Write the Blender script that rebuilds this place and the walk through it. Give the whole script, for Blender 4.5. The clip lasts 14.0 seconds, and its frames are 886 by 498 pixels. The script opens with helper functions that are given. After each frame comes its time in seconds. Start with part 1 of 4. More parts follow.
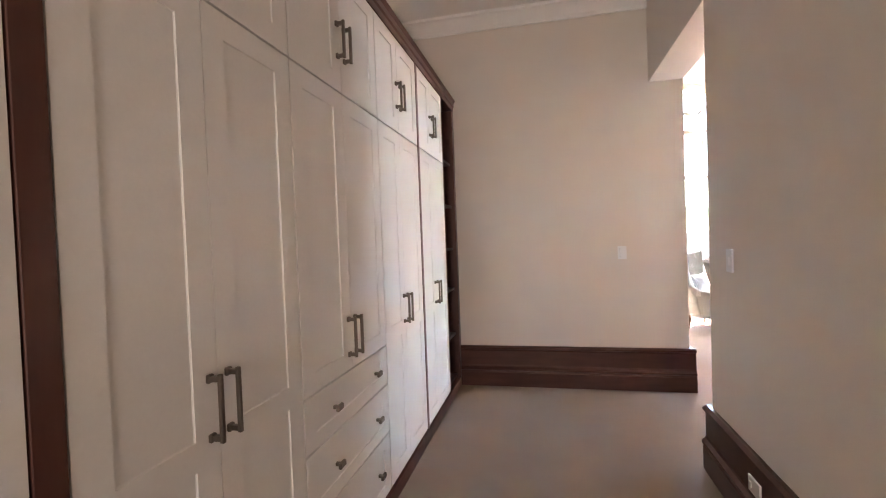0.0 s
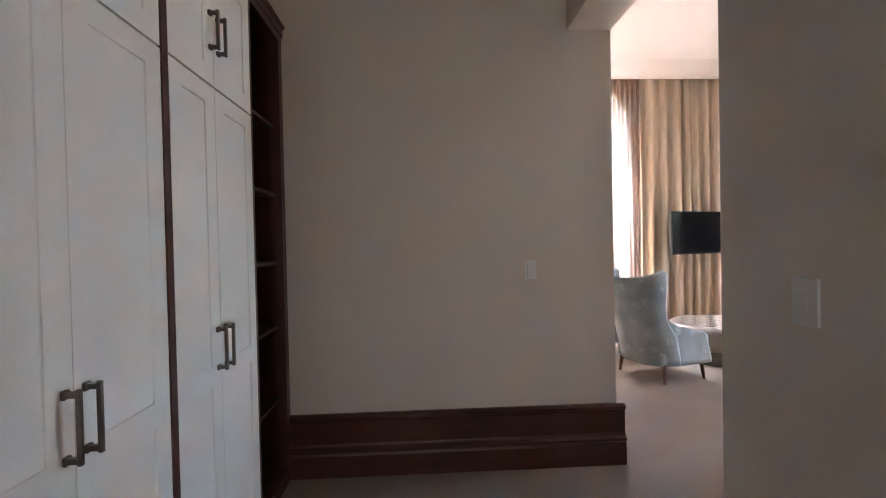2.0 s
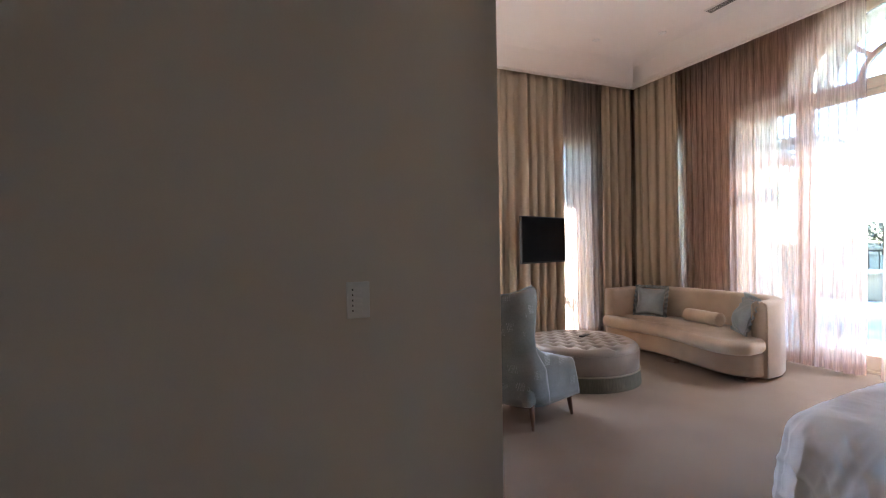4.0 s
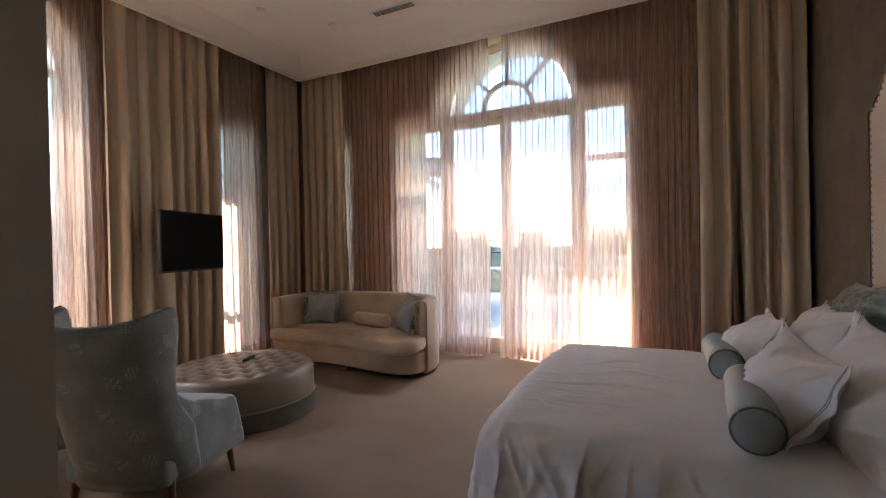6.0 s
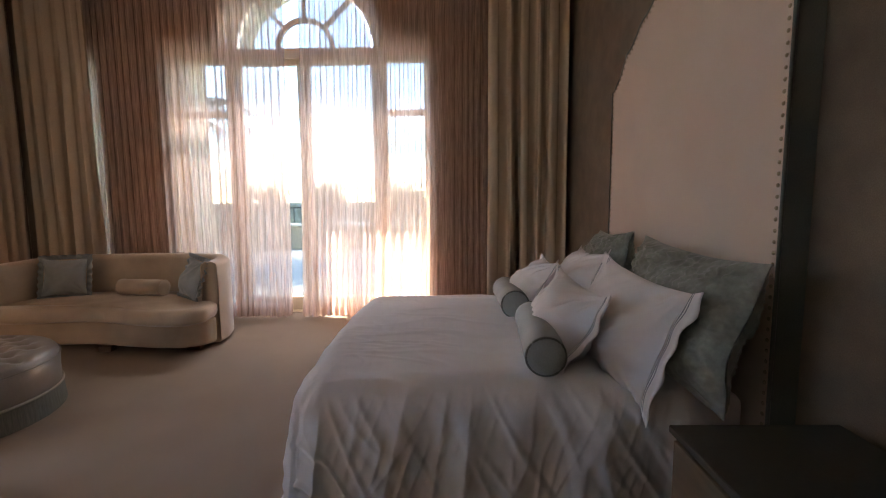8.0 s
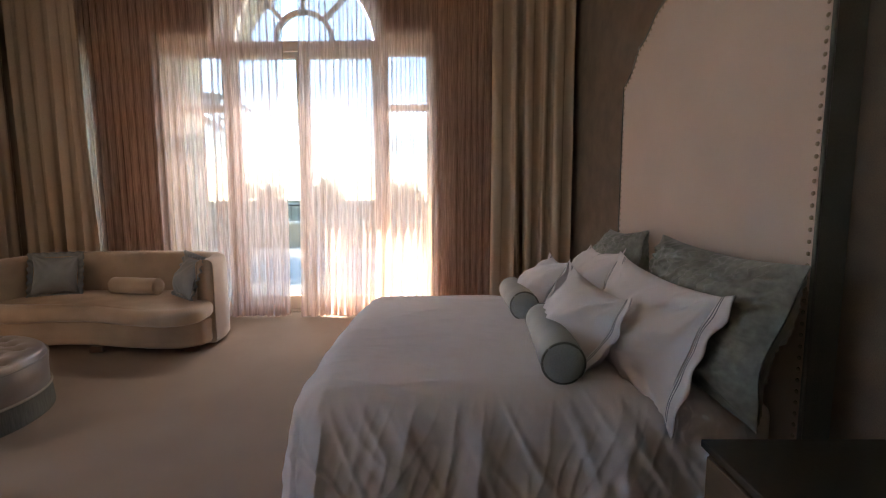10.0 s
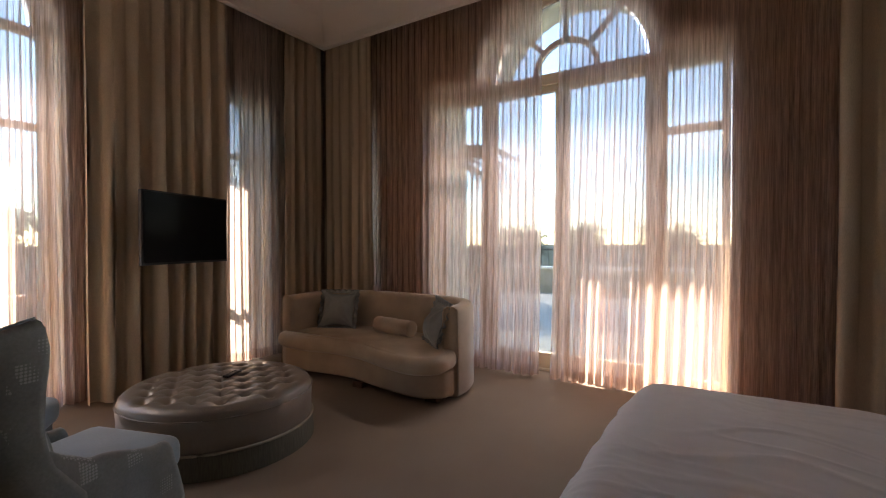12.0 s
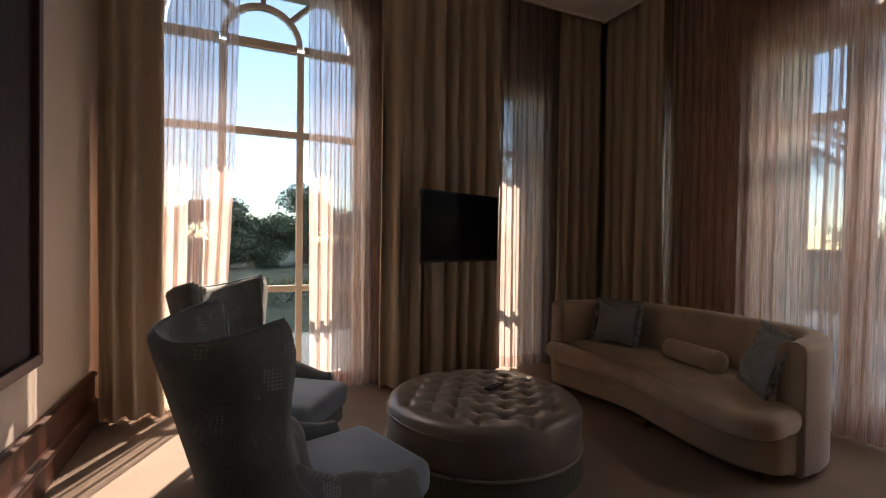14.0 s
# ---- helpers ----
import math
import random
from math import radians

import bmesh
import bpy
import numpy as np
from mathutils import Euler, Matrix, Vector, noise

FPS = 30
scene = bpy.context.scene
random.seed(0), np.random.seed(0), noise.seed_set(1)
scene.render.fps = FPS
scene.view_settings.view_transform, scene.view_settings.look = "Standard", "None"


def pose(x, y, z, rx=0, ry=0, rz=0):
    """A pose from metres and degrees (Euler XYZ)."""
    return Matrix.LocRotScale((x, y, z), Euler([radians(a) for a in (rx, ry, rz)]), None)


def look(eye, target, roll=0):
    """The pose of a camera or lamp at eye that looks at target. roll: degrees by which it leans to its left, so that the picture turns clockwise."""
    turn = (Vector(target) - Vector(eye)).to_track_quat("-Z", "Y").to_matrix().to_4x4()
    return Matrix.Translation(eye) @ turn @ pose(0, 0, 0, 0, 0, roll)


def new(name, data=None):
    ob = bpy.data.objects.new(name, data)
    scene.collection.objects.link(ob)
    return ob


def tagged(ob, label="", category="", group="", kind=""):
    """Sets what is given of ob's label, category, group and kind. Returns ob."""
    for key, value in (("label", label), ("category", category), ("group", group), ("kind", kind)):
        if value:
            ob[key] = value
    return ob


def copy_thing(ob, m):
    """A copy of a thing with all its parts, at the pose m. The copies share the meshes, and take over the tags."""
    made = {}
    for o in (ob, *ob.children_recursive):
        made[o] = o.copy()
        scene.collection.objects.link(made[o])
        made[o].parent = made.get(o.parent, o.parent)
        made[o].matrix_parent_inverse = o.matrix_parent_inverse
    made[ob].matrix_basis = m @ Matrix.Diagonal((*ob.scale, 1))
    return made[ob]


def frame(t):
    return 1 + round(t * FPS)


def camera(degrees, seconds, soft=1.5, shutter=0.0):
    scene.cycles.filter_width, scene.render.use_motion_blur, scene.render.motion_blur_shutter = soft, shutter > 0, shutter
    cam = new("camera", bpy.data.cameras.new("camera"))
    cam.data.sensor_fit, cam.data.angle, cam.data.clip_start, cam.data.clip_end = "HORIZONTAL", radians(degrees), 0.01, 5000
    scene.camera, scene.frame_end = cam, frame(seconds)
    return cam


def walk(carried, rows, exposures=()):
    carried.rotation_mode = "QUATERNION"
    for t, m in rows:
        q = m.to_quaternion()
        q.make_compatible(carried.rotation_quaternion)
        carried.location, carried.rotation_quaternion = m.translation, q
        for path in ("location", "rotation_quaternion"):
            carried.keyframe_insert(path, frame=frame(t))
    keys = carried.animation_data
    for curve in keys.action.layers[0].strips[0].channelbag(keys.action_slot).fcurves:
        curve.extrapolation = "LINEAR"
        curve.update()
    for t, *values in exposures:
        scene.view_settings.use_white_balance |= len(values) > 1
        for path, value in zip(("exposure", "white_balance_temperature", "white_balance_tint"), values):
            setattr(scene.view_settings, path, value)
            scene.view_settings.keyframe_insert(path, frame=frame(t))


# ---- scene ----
cam = camera(88.4, 14.0, soft=1.1)
PATH = [
    (0, (-0.914, -4.347, 1.42), (-1.358, -2.397, 1.375), -2.1),
    (0.5, (-0.989, -3.947, 1.427), (-1.198, -1.959, 1.379), -2.0),
    (1, (-0.97, -3.588, 1.414), (-1.042, -1.59, 1.378), -1.8),
    (1.5, (-0.932, -3.218, 1.416), (-0.944, -1.219, 1.382), -1.1),
    (2, (-0.94, -2.822, 1.417), (-0.841, -0.824, 1.389), -1.2),
    (2.2, (-0.928, -2.684, 1.411), (-0.792, -0.689, 1.386), -1.2),
    (4.3, (-0.52, -1.31, 1.399), (0.457, 0.435, 1.405), -0.8),
    (4.5, (-0.48, -1.209, 1.387), (0.636, 0.451, 1.4), -0.7),
    (5, (-0.348, -0.997, 1.374), (1.088, 0.394, 1.397), -0.9),
    (5.5, (-0.218, -0.914, 1.38), (1.433, 0.215, 1.389), -1.2),
    (6, (-0.094, -0.873, 1.38), (1.701, 0.01, 1.368), -1.2),
    (6.5, (-0.054, -0.835, 1.384), (1.854, -0.235, 1.352), -0.9),
    (7, (-0.035, -0.81, 1.381), (1.937, -0.481, 1.329), -0.6),
    (7.5, (-0.043, -0.777, 1.381), (1.949, -0.652, 1.252), -0.6),
    (7.7, (-0.031, -0.772, 1.367), (1.959, -0.699, 1.186), -0.7),
    (9.8, (0.029, -0.682, 1.349), (2.011, -0.721, 1.083), -0.2),
    (10, (0.104, -0.707, 1.349), (2.091, -0.684, 1.126), -0.3),
    (10.5, (0.298, -0.739, 1.361), (2.281, -0.536, 1.202), 0.7),
    (11, (0.468, -0.698, 1.353), (2.419, -0.279, 1.226), 1.1),
    (11.5, (0.66, -0.6, 1.368), (2.531, 0.104, 1.3), 0.1),
    (12, (0.825, -0.531, 1.352), (2.515, 0.538, 1.326), -0.1),
    (12.5, (1.006, -0.516, 1.359), (2.483, 0.833, 1.344), 0.9),
    (13, (1.097, -0.429, 1.351), (2.388, 1.098, 1.302), 1.3),
    (13.5, (1.161, -0.212, 1.363), (2.276, 1.447, 1.321), 1.1),
    (14, (1.241, -0.053, 1.349), (2.063, 1.77, 1.319), 0.8),
]
walk(cam, [(t, look(eye, target, roll)) for t, eye, target, roll in PATH],
     exposures=[(0, 8.3, 6900, 23), (1.0, 7.6, 6750, 20), (2.2, 6.85, 6400, 16), (4.3, 5.6, 6550, 17), (5.5, 4.9, 7200, 19), (7.5, 4.85, 7600, 20), (9.8, 4.85, 7600, 20), (11.5, 4.35, 7800, 22), (12.2, 4.0, 7850, 21), (13.0, 3.65, 7850, 21), (14.0, 3.35, 8000, 22)])

# ---- light ----
SUN_AZ, SUN_EL = 27.0, 43.0          # azimuth from +y towards +x, elevation
world = bpy.data.worlds.new("sky")
scene.world = world
world.use_nodes = True
wn = world.node_tree.nodes
sky = wn.new("ShaderNodeTexSky")
sky.sky_type = "NISHITA"
sky.sun_disc = False
sky.sun_elevation = radians(SUN_EL)
sky.sun_rotation = radians(SUN_AZ)
sky.dust_density = 0.0
sky.ozone_density = 2.5
wn["Background"].inputs["Strength"].default_value = 0.15
world.node_tree.links.new(sky.outputs[0], wn["Background"].inputs["Color"])
sun = new("sun", bpy.data.lights.new("sun", "SUN"))
sun.data.energy, sun.data.angle, sun.data.color = 1.35, radians(0.5), (1.0, 0.95, 0.88)
sun_dir = Vector((math.sin(radians(SUN_AZ)) * math.cos(radians(SUN_EL)), math.cos(radians(SUN_AZ)) * math.cos(radians(SUN_EL)), math.sin(radians(SUN_EL))))
sun.matrix_world = look(sun_dir * 30, (0, 0, 0))
# fill lamps added at the two arched window heads, boosting the high sky's light steeply inwards
for name, at, towards, width, energy in (("east_window_fill", (5.98, 0.92, 2.98), (5.48, 0.92, 2.12), 2.7, 0.9), ("north_window_fill", (1.44, 4.66, 2.98), (1.44, 4.16, 2.12), 1.7, 0.4)):
    lamp = new(name, bpy.data.lights.new(name, "AREA"))
    lamp.data.shape, lamp.data.size, lamp.data.size_y = "RECTANGLE", width, 0.16
    lamp.data.energy, lamp.data.color, lamp.data.spread = energy, (0.94, 0.97, 1.0), radians(62)
    lamp.matrix_world = look(at, towards)
# fill lamp added in the unseen rear doorway to brighten the dressing room
rear_fill = new("dressing_fill", bpy.data.lights.new("dressing_fill", "AREA"))
rear_fill.data.shape, rear_fill.data.size, rear_fill.data.size_y = "RECTANGLE", 1.0, 2.0
rear_fill.data.energy, rear_fill.data.color = 0.30, (1.0, 0.95, 0.88)
rear_fill.matrix_world = look((-0.75, -9.06, 1.1), (-0.9, 0, 1.3))


# ---- materials ----
def mat(name, color, rough=0.6, metal=0.0, grain=60.0, vary=0.12, blotch=2.0, blotch_amt=0.10, bump=0.1, stretch=(1, 1, 1), sheen=0.0, per_object=0.0):
    m = bpy.data.materials.new(name)
    m.use_nodes = True
    nt = m.node_tree
    n, l = nt.nodes, nt.links
    b = n["Principled BSDF"]
    b.inputs["Roughness"].default_value = rough
    b.inputs["Metallic"].default_value = metal
    if sheen:
        b.inputs["Sheen Weight"].default_value = sheen
        b.inputs["Sheen Roughness"].default_value = 0.4
    tc = n.new("ShaderNodeTexCoord")
    mp = n.new("ShaderNodeMapping")
    mp.inputs["Scale"].default_value = stretch
    l.new(tc.outputs["Object"], mp.inputs["Vector"])
    n1, n2 = n.new("ShaderNodeTexNoise"), n.new("ShaderNodeTexNoise")
    n1.inputs["Scale"].default_value, n1.inputs["Detail"].default_value = grain, 4
    n2.inputs["Scale"].default_value, n2.inputs["Detail"].default_value = blotch, 3
    l.new(mp.outputs[0], n1.inputs["Vector"])
    l.new(mp.outputs[0], n2.inputs["Vector"])
    def scaled(sock, amt):
        r = n.new("ShaderNodeMapRange")
        r.inputs["From Min"].default_value, r.inputs["From Max"].default_value = 0.25, 0.75
        r.inputs["To Min"].default_value, r.inputs["To Max"].default_value = 1 - amt, 1 + amt
        l.new(sock, r.inputs["Value"])
        return r.outputs[0]
    mul = n.new("ShaderNodeMath")
    mul.operation = "MULTIPLY"
    l.new(scaled(n1.outputs["Fac"], vary), mul.inputs[0])
    l.new(scaled(n2.outputs["Fac"], blotch_amt), mul.inputs[1])
    val = mul.outputs[0]
    if per_object:
        oi = n.new("ShaderNodeObjectInfo")
        r = n.new("ShaderNodeMapRange")
        r.inputs["To Min"].default_value, r.inputs["To Max"].default_value = 1 - per_object, 1 + per_object
        l.new(oi.outputs["Random"], r.inputs["Value"])
        m2 = n.new("ShaderNodeMath")
        m2.operation = "MULTIPLY"
        l.new(val, m2.inputs[0]), l.new(r.outputs[0], m2.inputs[1])
        val = m2.outputs[0]
    vm = n.new("ShaderNodeVectorMath")
    vm.operation = "SCALE"
    vm.inputs[0].default_value = color
    l.new(val, vm.inputs["Scale"])
    l.new(vm.outputs[0], b.inputs["Base Color"])
    if bump:
        bp = n.new("ShaderNodeBump")
        bp.inputs["Strength"].default_value, bp.inputs["Distance"].default_value = bump, 0.004
        l.new(n1.outputs["Fac"], bp.inputs["Height"])
        l.new(bp.outputs[0], b.inputs["Normal"])
    return m


def sheer_mat(name, color, clear, through_light=0.78, tint=(1.0, 0.95, 0.92)):
    """Thin slubbed voile: part of the light goes straight through the weave, part is scattered."""
    m = bpy.data.materials.new(name)
    m.use_nodes = True
    nt = m.node_tree
    n, l = nt.nodes, nt.links
    n.remove(n["Principled BSDF"])
    out = n["Material Output"]
    tr, df, tl = n.new("ShaderNodeBsdfTransparent"), n.new("ShaderNodeBsdfDiffuse"), n.new("ShaderNodeBsdfTranslucent")
    tr.inputs["Color"].default_value = (*tint, 1)
    tc = n.new("ShaderNodeTexCoord")
    def threads(scale, lo, hi):
        mp, nz, r = n.new("ShaderNodeMapping"), n.new("ShaderNodeTexNoise"), n.new("ShaderNodeMapRange")
        mp.inputs["Scale"].default_value = scale
        nz.inputs["Scale"].default_value, nz.inputs["Detail"].default_value = 1.0, 3
        l.new(tc.outputs["Object"], mp.inputs["Vector"]), l.new(mp.outputs[0], nz.inputs["Vector"])
        r.inputs["From Min"].default_value, r.inputs["From Max"].default_value = 0.3, 0.7
        r.inputs["To Min"].default_value, r.inputs["To Max"].default_value = lo, hi
        l.new(nz.outputs["Fac"], r.inputs["Value"])
        return r.outputs[0]
    vm = n.new("ShaderNodeVectorMath")
    vm.operation = "SCALE"
    vm.inputs[0].default_value = color
    l.new(threads((60, 60, 3), 0.88, 1.12), vm.inputs["Scale"])
    l.new(vm.outputs[0], df.inputs["Color"]), l.new(vm.outputs[0], tl.inputs["Color"])
    a, b = n.new("ShaderNodeMixShader"), n.new("ShaderNodeMixShader")
    a.inputs[0].default_value = through_light
    l.new(df.outputs[0], a.inputs[1]), l.new(tl.outputs[0], a.inputs[2])
    weave, dense = n.new("ShaderNodeMath"), n.new("ShaderNodeMath")
    weave.operation = dense.operation = "MULTIPLY"
    l.new(threads((150, 150, 5), 0.72, 1.22), weave.inputs[0]), l.new(threads((24, 24, 0.8), 0.82, 1.18), weave.inputs[1])
    l.new(weave.outputs[0], dense.inputs[0])
    dense.inputs[1].default_value = 1 - clear
    dense.use_clamp = True
    l.new(dense.outputs[0], b.inputs[0])
    l.new(tr.outputs[0], b.inputs[1]), l.new(a.outputs[0], b.inputs[2])
    l.new(b.outputs[0], out.inputs["Surface"])
    return m


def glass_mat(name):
    """Window glass darkened to dim the view outdoors against the room, slightly blue-green."""
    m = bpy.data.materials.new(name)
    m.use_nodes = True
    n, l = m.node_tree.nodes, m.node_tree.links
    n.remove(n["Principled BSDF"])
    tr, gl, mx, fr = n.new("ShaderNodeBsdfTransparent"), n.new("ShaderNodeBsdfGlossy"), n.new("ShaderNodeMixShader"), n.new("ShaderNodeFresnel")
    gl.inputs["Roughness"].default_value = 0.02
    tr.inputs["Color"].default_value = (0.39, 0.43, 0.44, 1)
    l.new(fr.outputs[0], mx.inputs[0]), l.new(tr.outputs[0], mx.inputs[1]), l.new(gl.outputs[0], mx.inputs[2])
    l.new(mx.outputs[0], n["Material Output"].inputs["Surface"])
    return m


def dotted_velvet(name, color, dot):
    """Velvet with scattered square clusters of pale woven dots."""
    m = mat(name, color, 0.75, grain=90, vary=0.12, blotch=5, blotch_amt=0.22, bump=0.15, sheen=0.35)
    n, l = m.node_tree.nodes, m.node_tree.links
    b = n["Principled BSDF"]
    base = b.inputs["Base Color"].links[0].from_socket
    tc = n.new("ShaderNodeTexCoord")
    vor = n.new("ShaderNodeTexVoronoi")
    vor.inputs["Scale"].default_value, vor.inputs["Randomness"].default_value = 85, 0.0
    l.new(tc.outputs["Object"], vor.inputs["Vector"])
    lt = n.new("ShaderNodeMath")
    lt.operation, lt.inputs[1].default_value = "LESS_THAN", 0.42
    l.new(vor.outputs["Distance"], lt.inputs[0])
    patch = n.new("ShaderNodeTexVoronoi")
    patch.distance = "CHEBYCHEV"
    patch.inputs["Scale"].default_value, patch.inputs["Randomness"].default_value = 7.5, 0.85
    l.new(tc.outputs["Object"], patch.inputs["Vector"])
    lt2 = n.new("ShaderNodeMath")
    lt2.operation, lt2.inputs[1].default_value = "LESS_THAN", 0.24
    l.new(patch.outputs["Distance"], lt2.inputs[0])
    mul = n.new("ShaderNodeMath")
    mul.operation = "MULTIPLY"
    l.new(lt.outputs[0], mul.inputs[0]), l.new(lt2.outputs[0], mul.inputs[1])
    mx = n.new("ShaderNodeMix")
    mx.data_type = "RGBA"
    l.new(mul.outputs[0], mx.inputs["Factor"])
    l.new(base, mx.inputs["A"])
    mx.inputs["B"].default_value = (*dot, 1)
    l.new(mx.outputs["Result"], b.inputs["Base Color"])
    return m


M_WALL = mat("cream_wall_paint", (0.74, 0.67, 0.59), 0.75, grain=180, vary=0.02, blotch=1.2, blotch_amt=0.03, bump=0.06)
M_CEIL = mat("ceiling_paint", (0.87, 0.84, 0.80), 0.8, grain=120, vary=0.02, blotch=0.8, blotch_amt=0.03, bump=0.04)
M_CARPET = mat("taupe_carpet", (0.275, 0.215, 0.17), 0.95, grain=420, vary=0.22, blotch=1.6, blotch_amt=0.10, bump=0.6)
M_WOOD = mat("dark_red_wood", (0.085, 0.030, 0.020), 0.35, grain=30, vary=0.22, blotch=3, blotch_amt=0.15, bump=0.03, stretch=(1, 1, 0.15))
M_BASE = mat("dark_red_wood_skirting", (0.075, 0.027, 0.018), 0.30, grain=25, vary=0.2, blotch=3, blotch_amt=0.12, bump=0.03, stretch=(0.15, 0.15, 1))
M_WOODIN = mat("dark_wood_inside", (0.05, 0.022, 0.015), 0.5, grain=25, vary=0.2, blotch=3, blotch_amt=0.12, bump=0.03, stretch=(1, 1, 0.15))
M_DOOR = mat("white_lacquer", (0.82, 0.81, 0.78), 0.38, grain=90, vary=0.015, blotch=1.5, blotch_amt=0.03, bump=0.02)
M_NICKEL = mat("aged_nickel", (0.20, 0.175, 0.15), 0.35, 0.9, grain=120, vary=0.1, bump=0.03)
M_PLASTIC = mat("white_plastic", (0.80, 0.80, 0.78), 0.35, grain=60, vary=0.01, blotch_amt=0.01, bump=0.0)
M_DARKPL = mat("dark_plastic", (0.02, 0.02, 0.022), 0.4, grain=80, vary=0.1, bump=0.0)
M_FABWALL = mat("taupe_wall_fabric", (0.18, 0.145, 0.108), 0.85, grain=200, vary=0.18, blotch=7, blotch_amt=0.20, bump=0.25, sheen=0.1)
M_PANEL = mat("cream_suede", (0.66, 0.56, 0.475), 0.9, grain=200, vary=0.05, blotch=2.2, blotch_amt=0.06, bump=0.12, sheen=0.2)
M_SIDEFAB = mat("grey_green_velvet", (0.15, 0.165, 0.145), 0.8, grain=150, vary=0.1, blotch=4, blotch_amt=0.15, bump=0.2, sheen=0.3)
M_DRAPE = mat("tan_drape_linen", (0.60, 0.49, 0.37), 0.9, grain=260, vary=0.12, blotch=1.5, blotch_amt=0.10, bump=0.25, stretch=(1, 1, 0.25), per_object=0.04)
M_SHEER = sheer_mat("rose_voile", (0.85, 0.70, 0.63), 0.42)
M_HEM = sheer_mat("rose_voile_hem", (0.74, 0.61, 0.55), 0.32)
M_SHEERW = sheer_mat("white_voile", (0.64, 0.55, 0.50), 0.04, 0.5)
# colour of the sheets that darken the window walls behind the sheers
M_WALLDARK = mat("taupe_wall_darkening", (0.34, 0.265, 0.205), 0.85, grain=200, vary=0.08, blotch=2, blotch_amt=0.08, bump=0.1)
M_FRAME = mat("cream_window_paint", (0.88, 0.81, 0.68), 0.45, grain=80, vary=0.03, blotch=2, blotch_amt=0.05, bump=0.03)
M_REVEAL = mat("yellow_cream_plaster", (0.86, 0.77, 0.59), 0.8, grain=120, vary=0.05, blotch=2, blotch_amt=0.06, bump=0.1)
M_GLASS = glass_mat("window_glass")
M_SOFA = mat("beige_velvet", (0.45, 0.35, 0.255), 0.8, grain=140, vary=0.06, blotch=4, blotch_amt=0.14, bump=0.12, sheen=0.4)
M_BLUEGREY = mat("blue_grey_silk", (0.25, 0.28, 0.285), 0.6, grain=200, vary=0.08, blotch=6, blotch_amt=0.15, bump=0.12, sheen=0.2)
M_LEATHER = mat("pewter_leather", (0.255, 0.215, 0.18), 0.31, 0.15, grain=220, vary=0.12, blotch=5, blotch_amt=0.12, bump=0.10)
M_FRINGE = mat("taupe_fringe", (0.12, 0.12, 0.095), 0.9, grain=160, vary=0.25, blotch=4, blotch_amt=0.1, bump=0.3, stretch=(1, 1, 0.05))
M_CORD = mat("pale_cord", (0.34, 0.31, 0.25), 0.7, grain=300, vary=0.2, bump=0.3)
M_CHAIR = dotted_velvet("blue_grey_velvet_dots", (0.215, 0.238, 0.228), (0.36, 0.39, 0.38))
M_SEAT = mat("pale_blue_velvet", (0.29, 0.36, 0.41), 0.75, grain=120, vary=0.08, blotch=6, blotch_amt=0.12, bump=0.12, sheen=0.4)
M_LEG = mat("walnut_leg", (0.13, 0.065, 0.035), 0.4, grain=40, vary=0.2, bump=0.02, stretch=(1, 1, 0.1))
M_COTTON = mat("white_cotton", (0.90, 0.885, 0.89), 0.85, grain=350, vary=0.03, blotch=9, blotch_amt=0.03, bump=0.12)
M_STITCH = mat("blue_grey_stitching", (0.27, 0.30, 0.34), 0.8, grain=300, vary=0.1, bump=0.1)
M_BOLSTER = mat("sage_grey_satin", (0.31, 0.345, 0.325), 0.55, grain=150, vary=0.08, blotch=6, blotch_amt=0.12, bump=0.12, sheen=0.2)
M_GREENV = mat("sage_crushed_velvet", (0.255, 0.285, 0.25), 0.5, grain=38, vary=0.22, blotch=12, blotch_amt=0.25, bump=0.35, sheen=0.4)
M_STUD = mat("antique_brass", (0.42, 0.36, 0.26), 0.28, 1.0, grain=80, vary=0.15, bump=0.0)
M_SCREEN = mat("black_screen", (0.008, 0.008, 0.009), 0.12, grain=5, vary=0.02, bump=0.0)
M_SCREEN.node_tree.nodes["Principled BSDF"].inputs["Specular IOR Level"].default_value = 0.05
M_NIGHT = mat("dark_olive_lacquer", (0.05, 0.048, 0.036), 0.4, grain=60, vary=0.12, blotch=4, blotch_amt=0.15, bump=0.04)
M_NIGHTF = mat("bronze_veneer", (0.17, 0.13, 0.085), 0.45, grain=40, vary=0.15, blotch=4, blotch_amt=0.12, bump=0.04, stretch=(0.2, 1, 1))
M_GRASS = mat("lawn", (0.035, 0.05, 0.02), 0.95, grain=30, vary=0.35, blotch=0.3, blotch_amt=0.25, bump=0.5)
M_PAVE = mat("pale_paving", (0.50, 0.46, 0.40), 0.85, grain=40, vary=0.10, blotch=0.7, blotch_amt=0.12, bump=0.2)
M_OUTWALL = mat("outside_plaster", (0.48, 0.40, 0.29), 0.9, grain=40, vary=0.08, blotch=0.9, blotch_amt=0.12, bump=0.2)
M_BARK = mat("bark", (0.12, 0.085, 0.06), 0.9, grain=25, vary=0.3, bump=0.5, stretch=(1, 1, 0.3))
M_LEAF = mat("leaf_green", (0.11, 0.15, 0.055), 0.6, grain=3, vary=0.3, blotch=0.8, blotch_amt=0.3, bump=0.0, per_object=0.2)
M_LEAF2 = mat("leaf_olive", (0.11, 0.115, 0.055), 0.6, grain=3, vary=0.3, blotch=0.8, blotch_amt=0.3, bump=0.0, per_object=0.2)
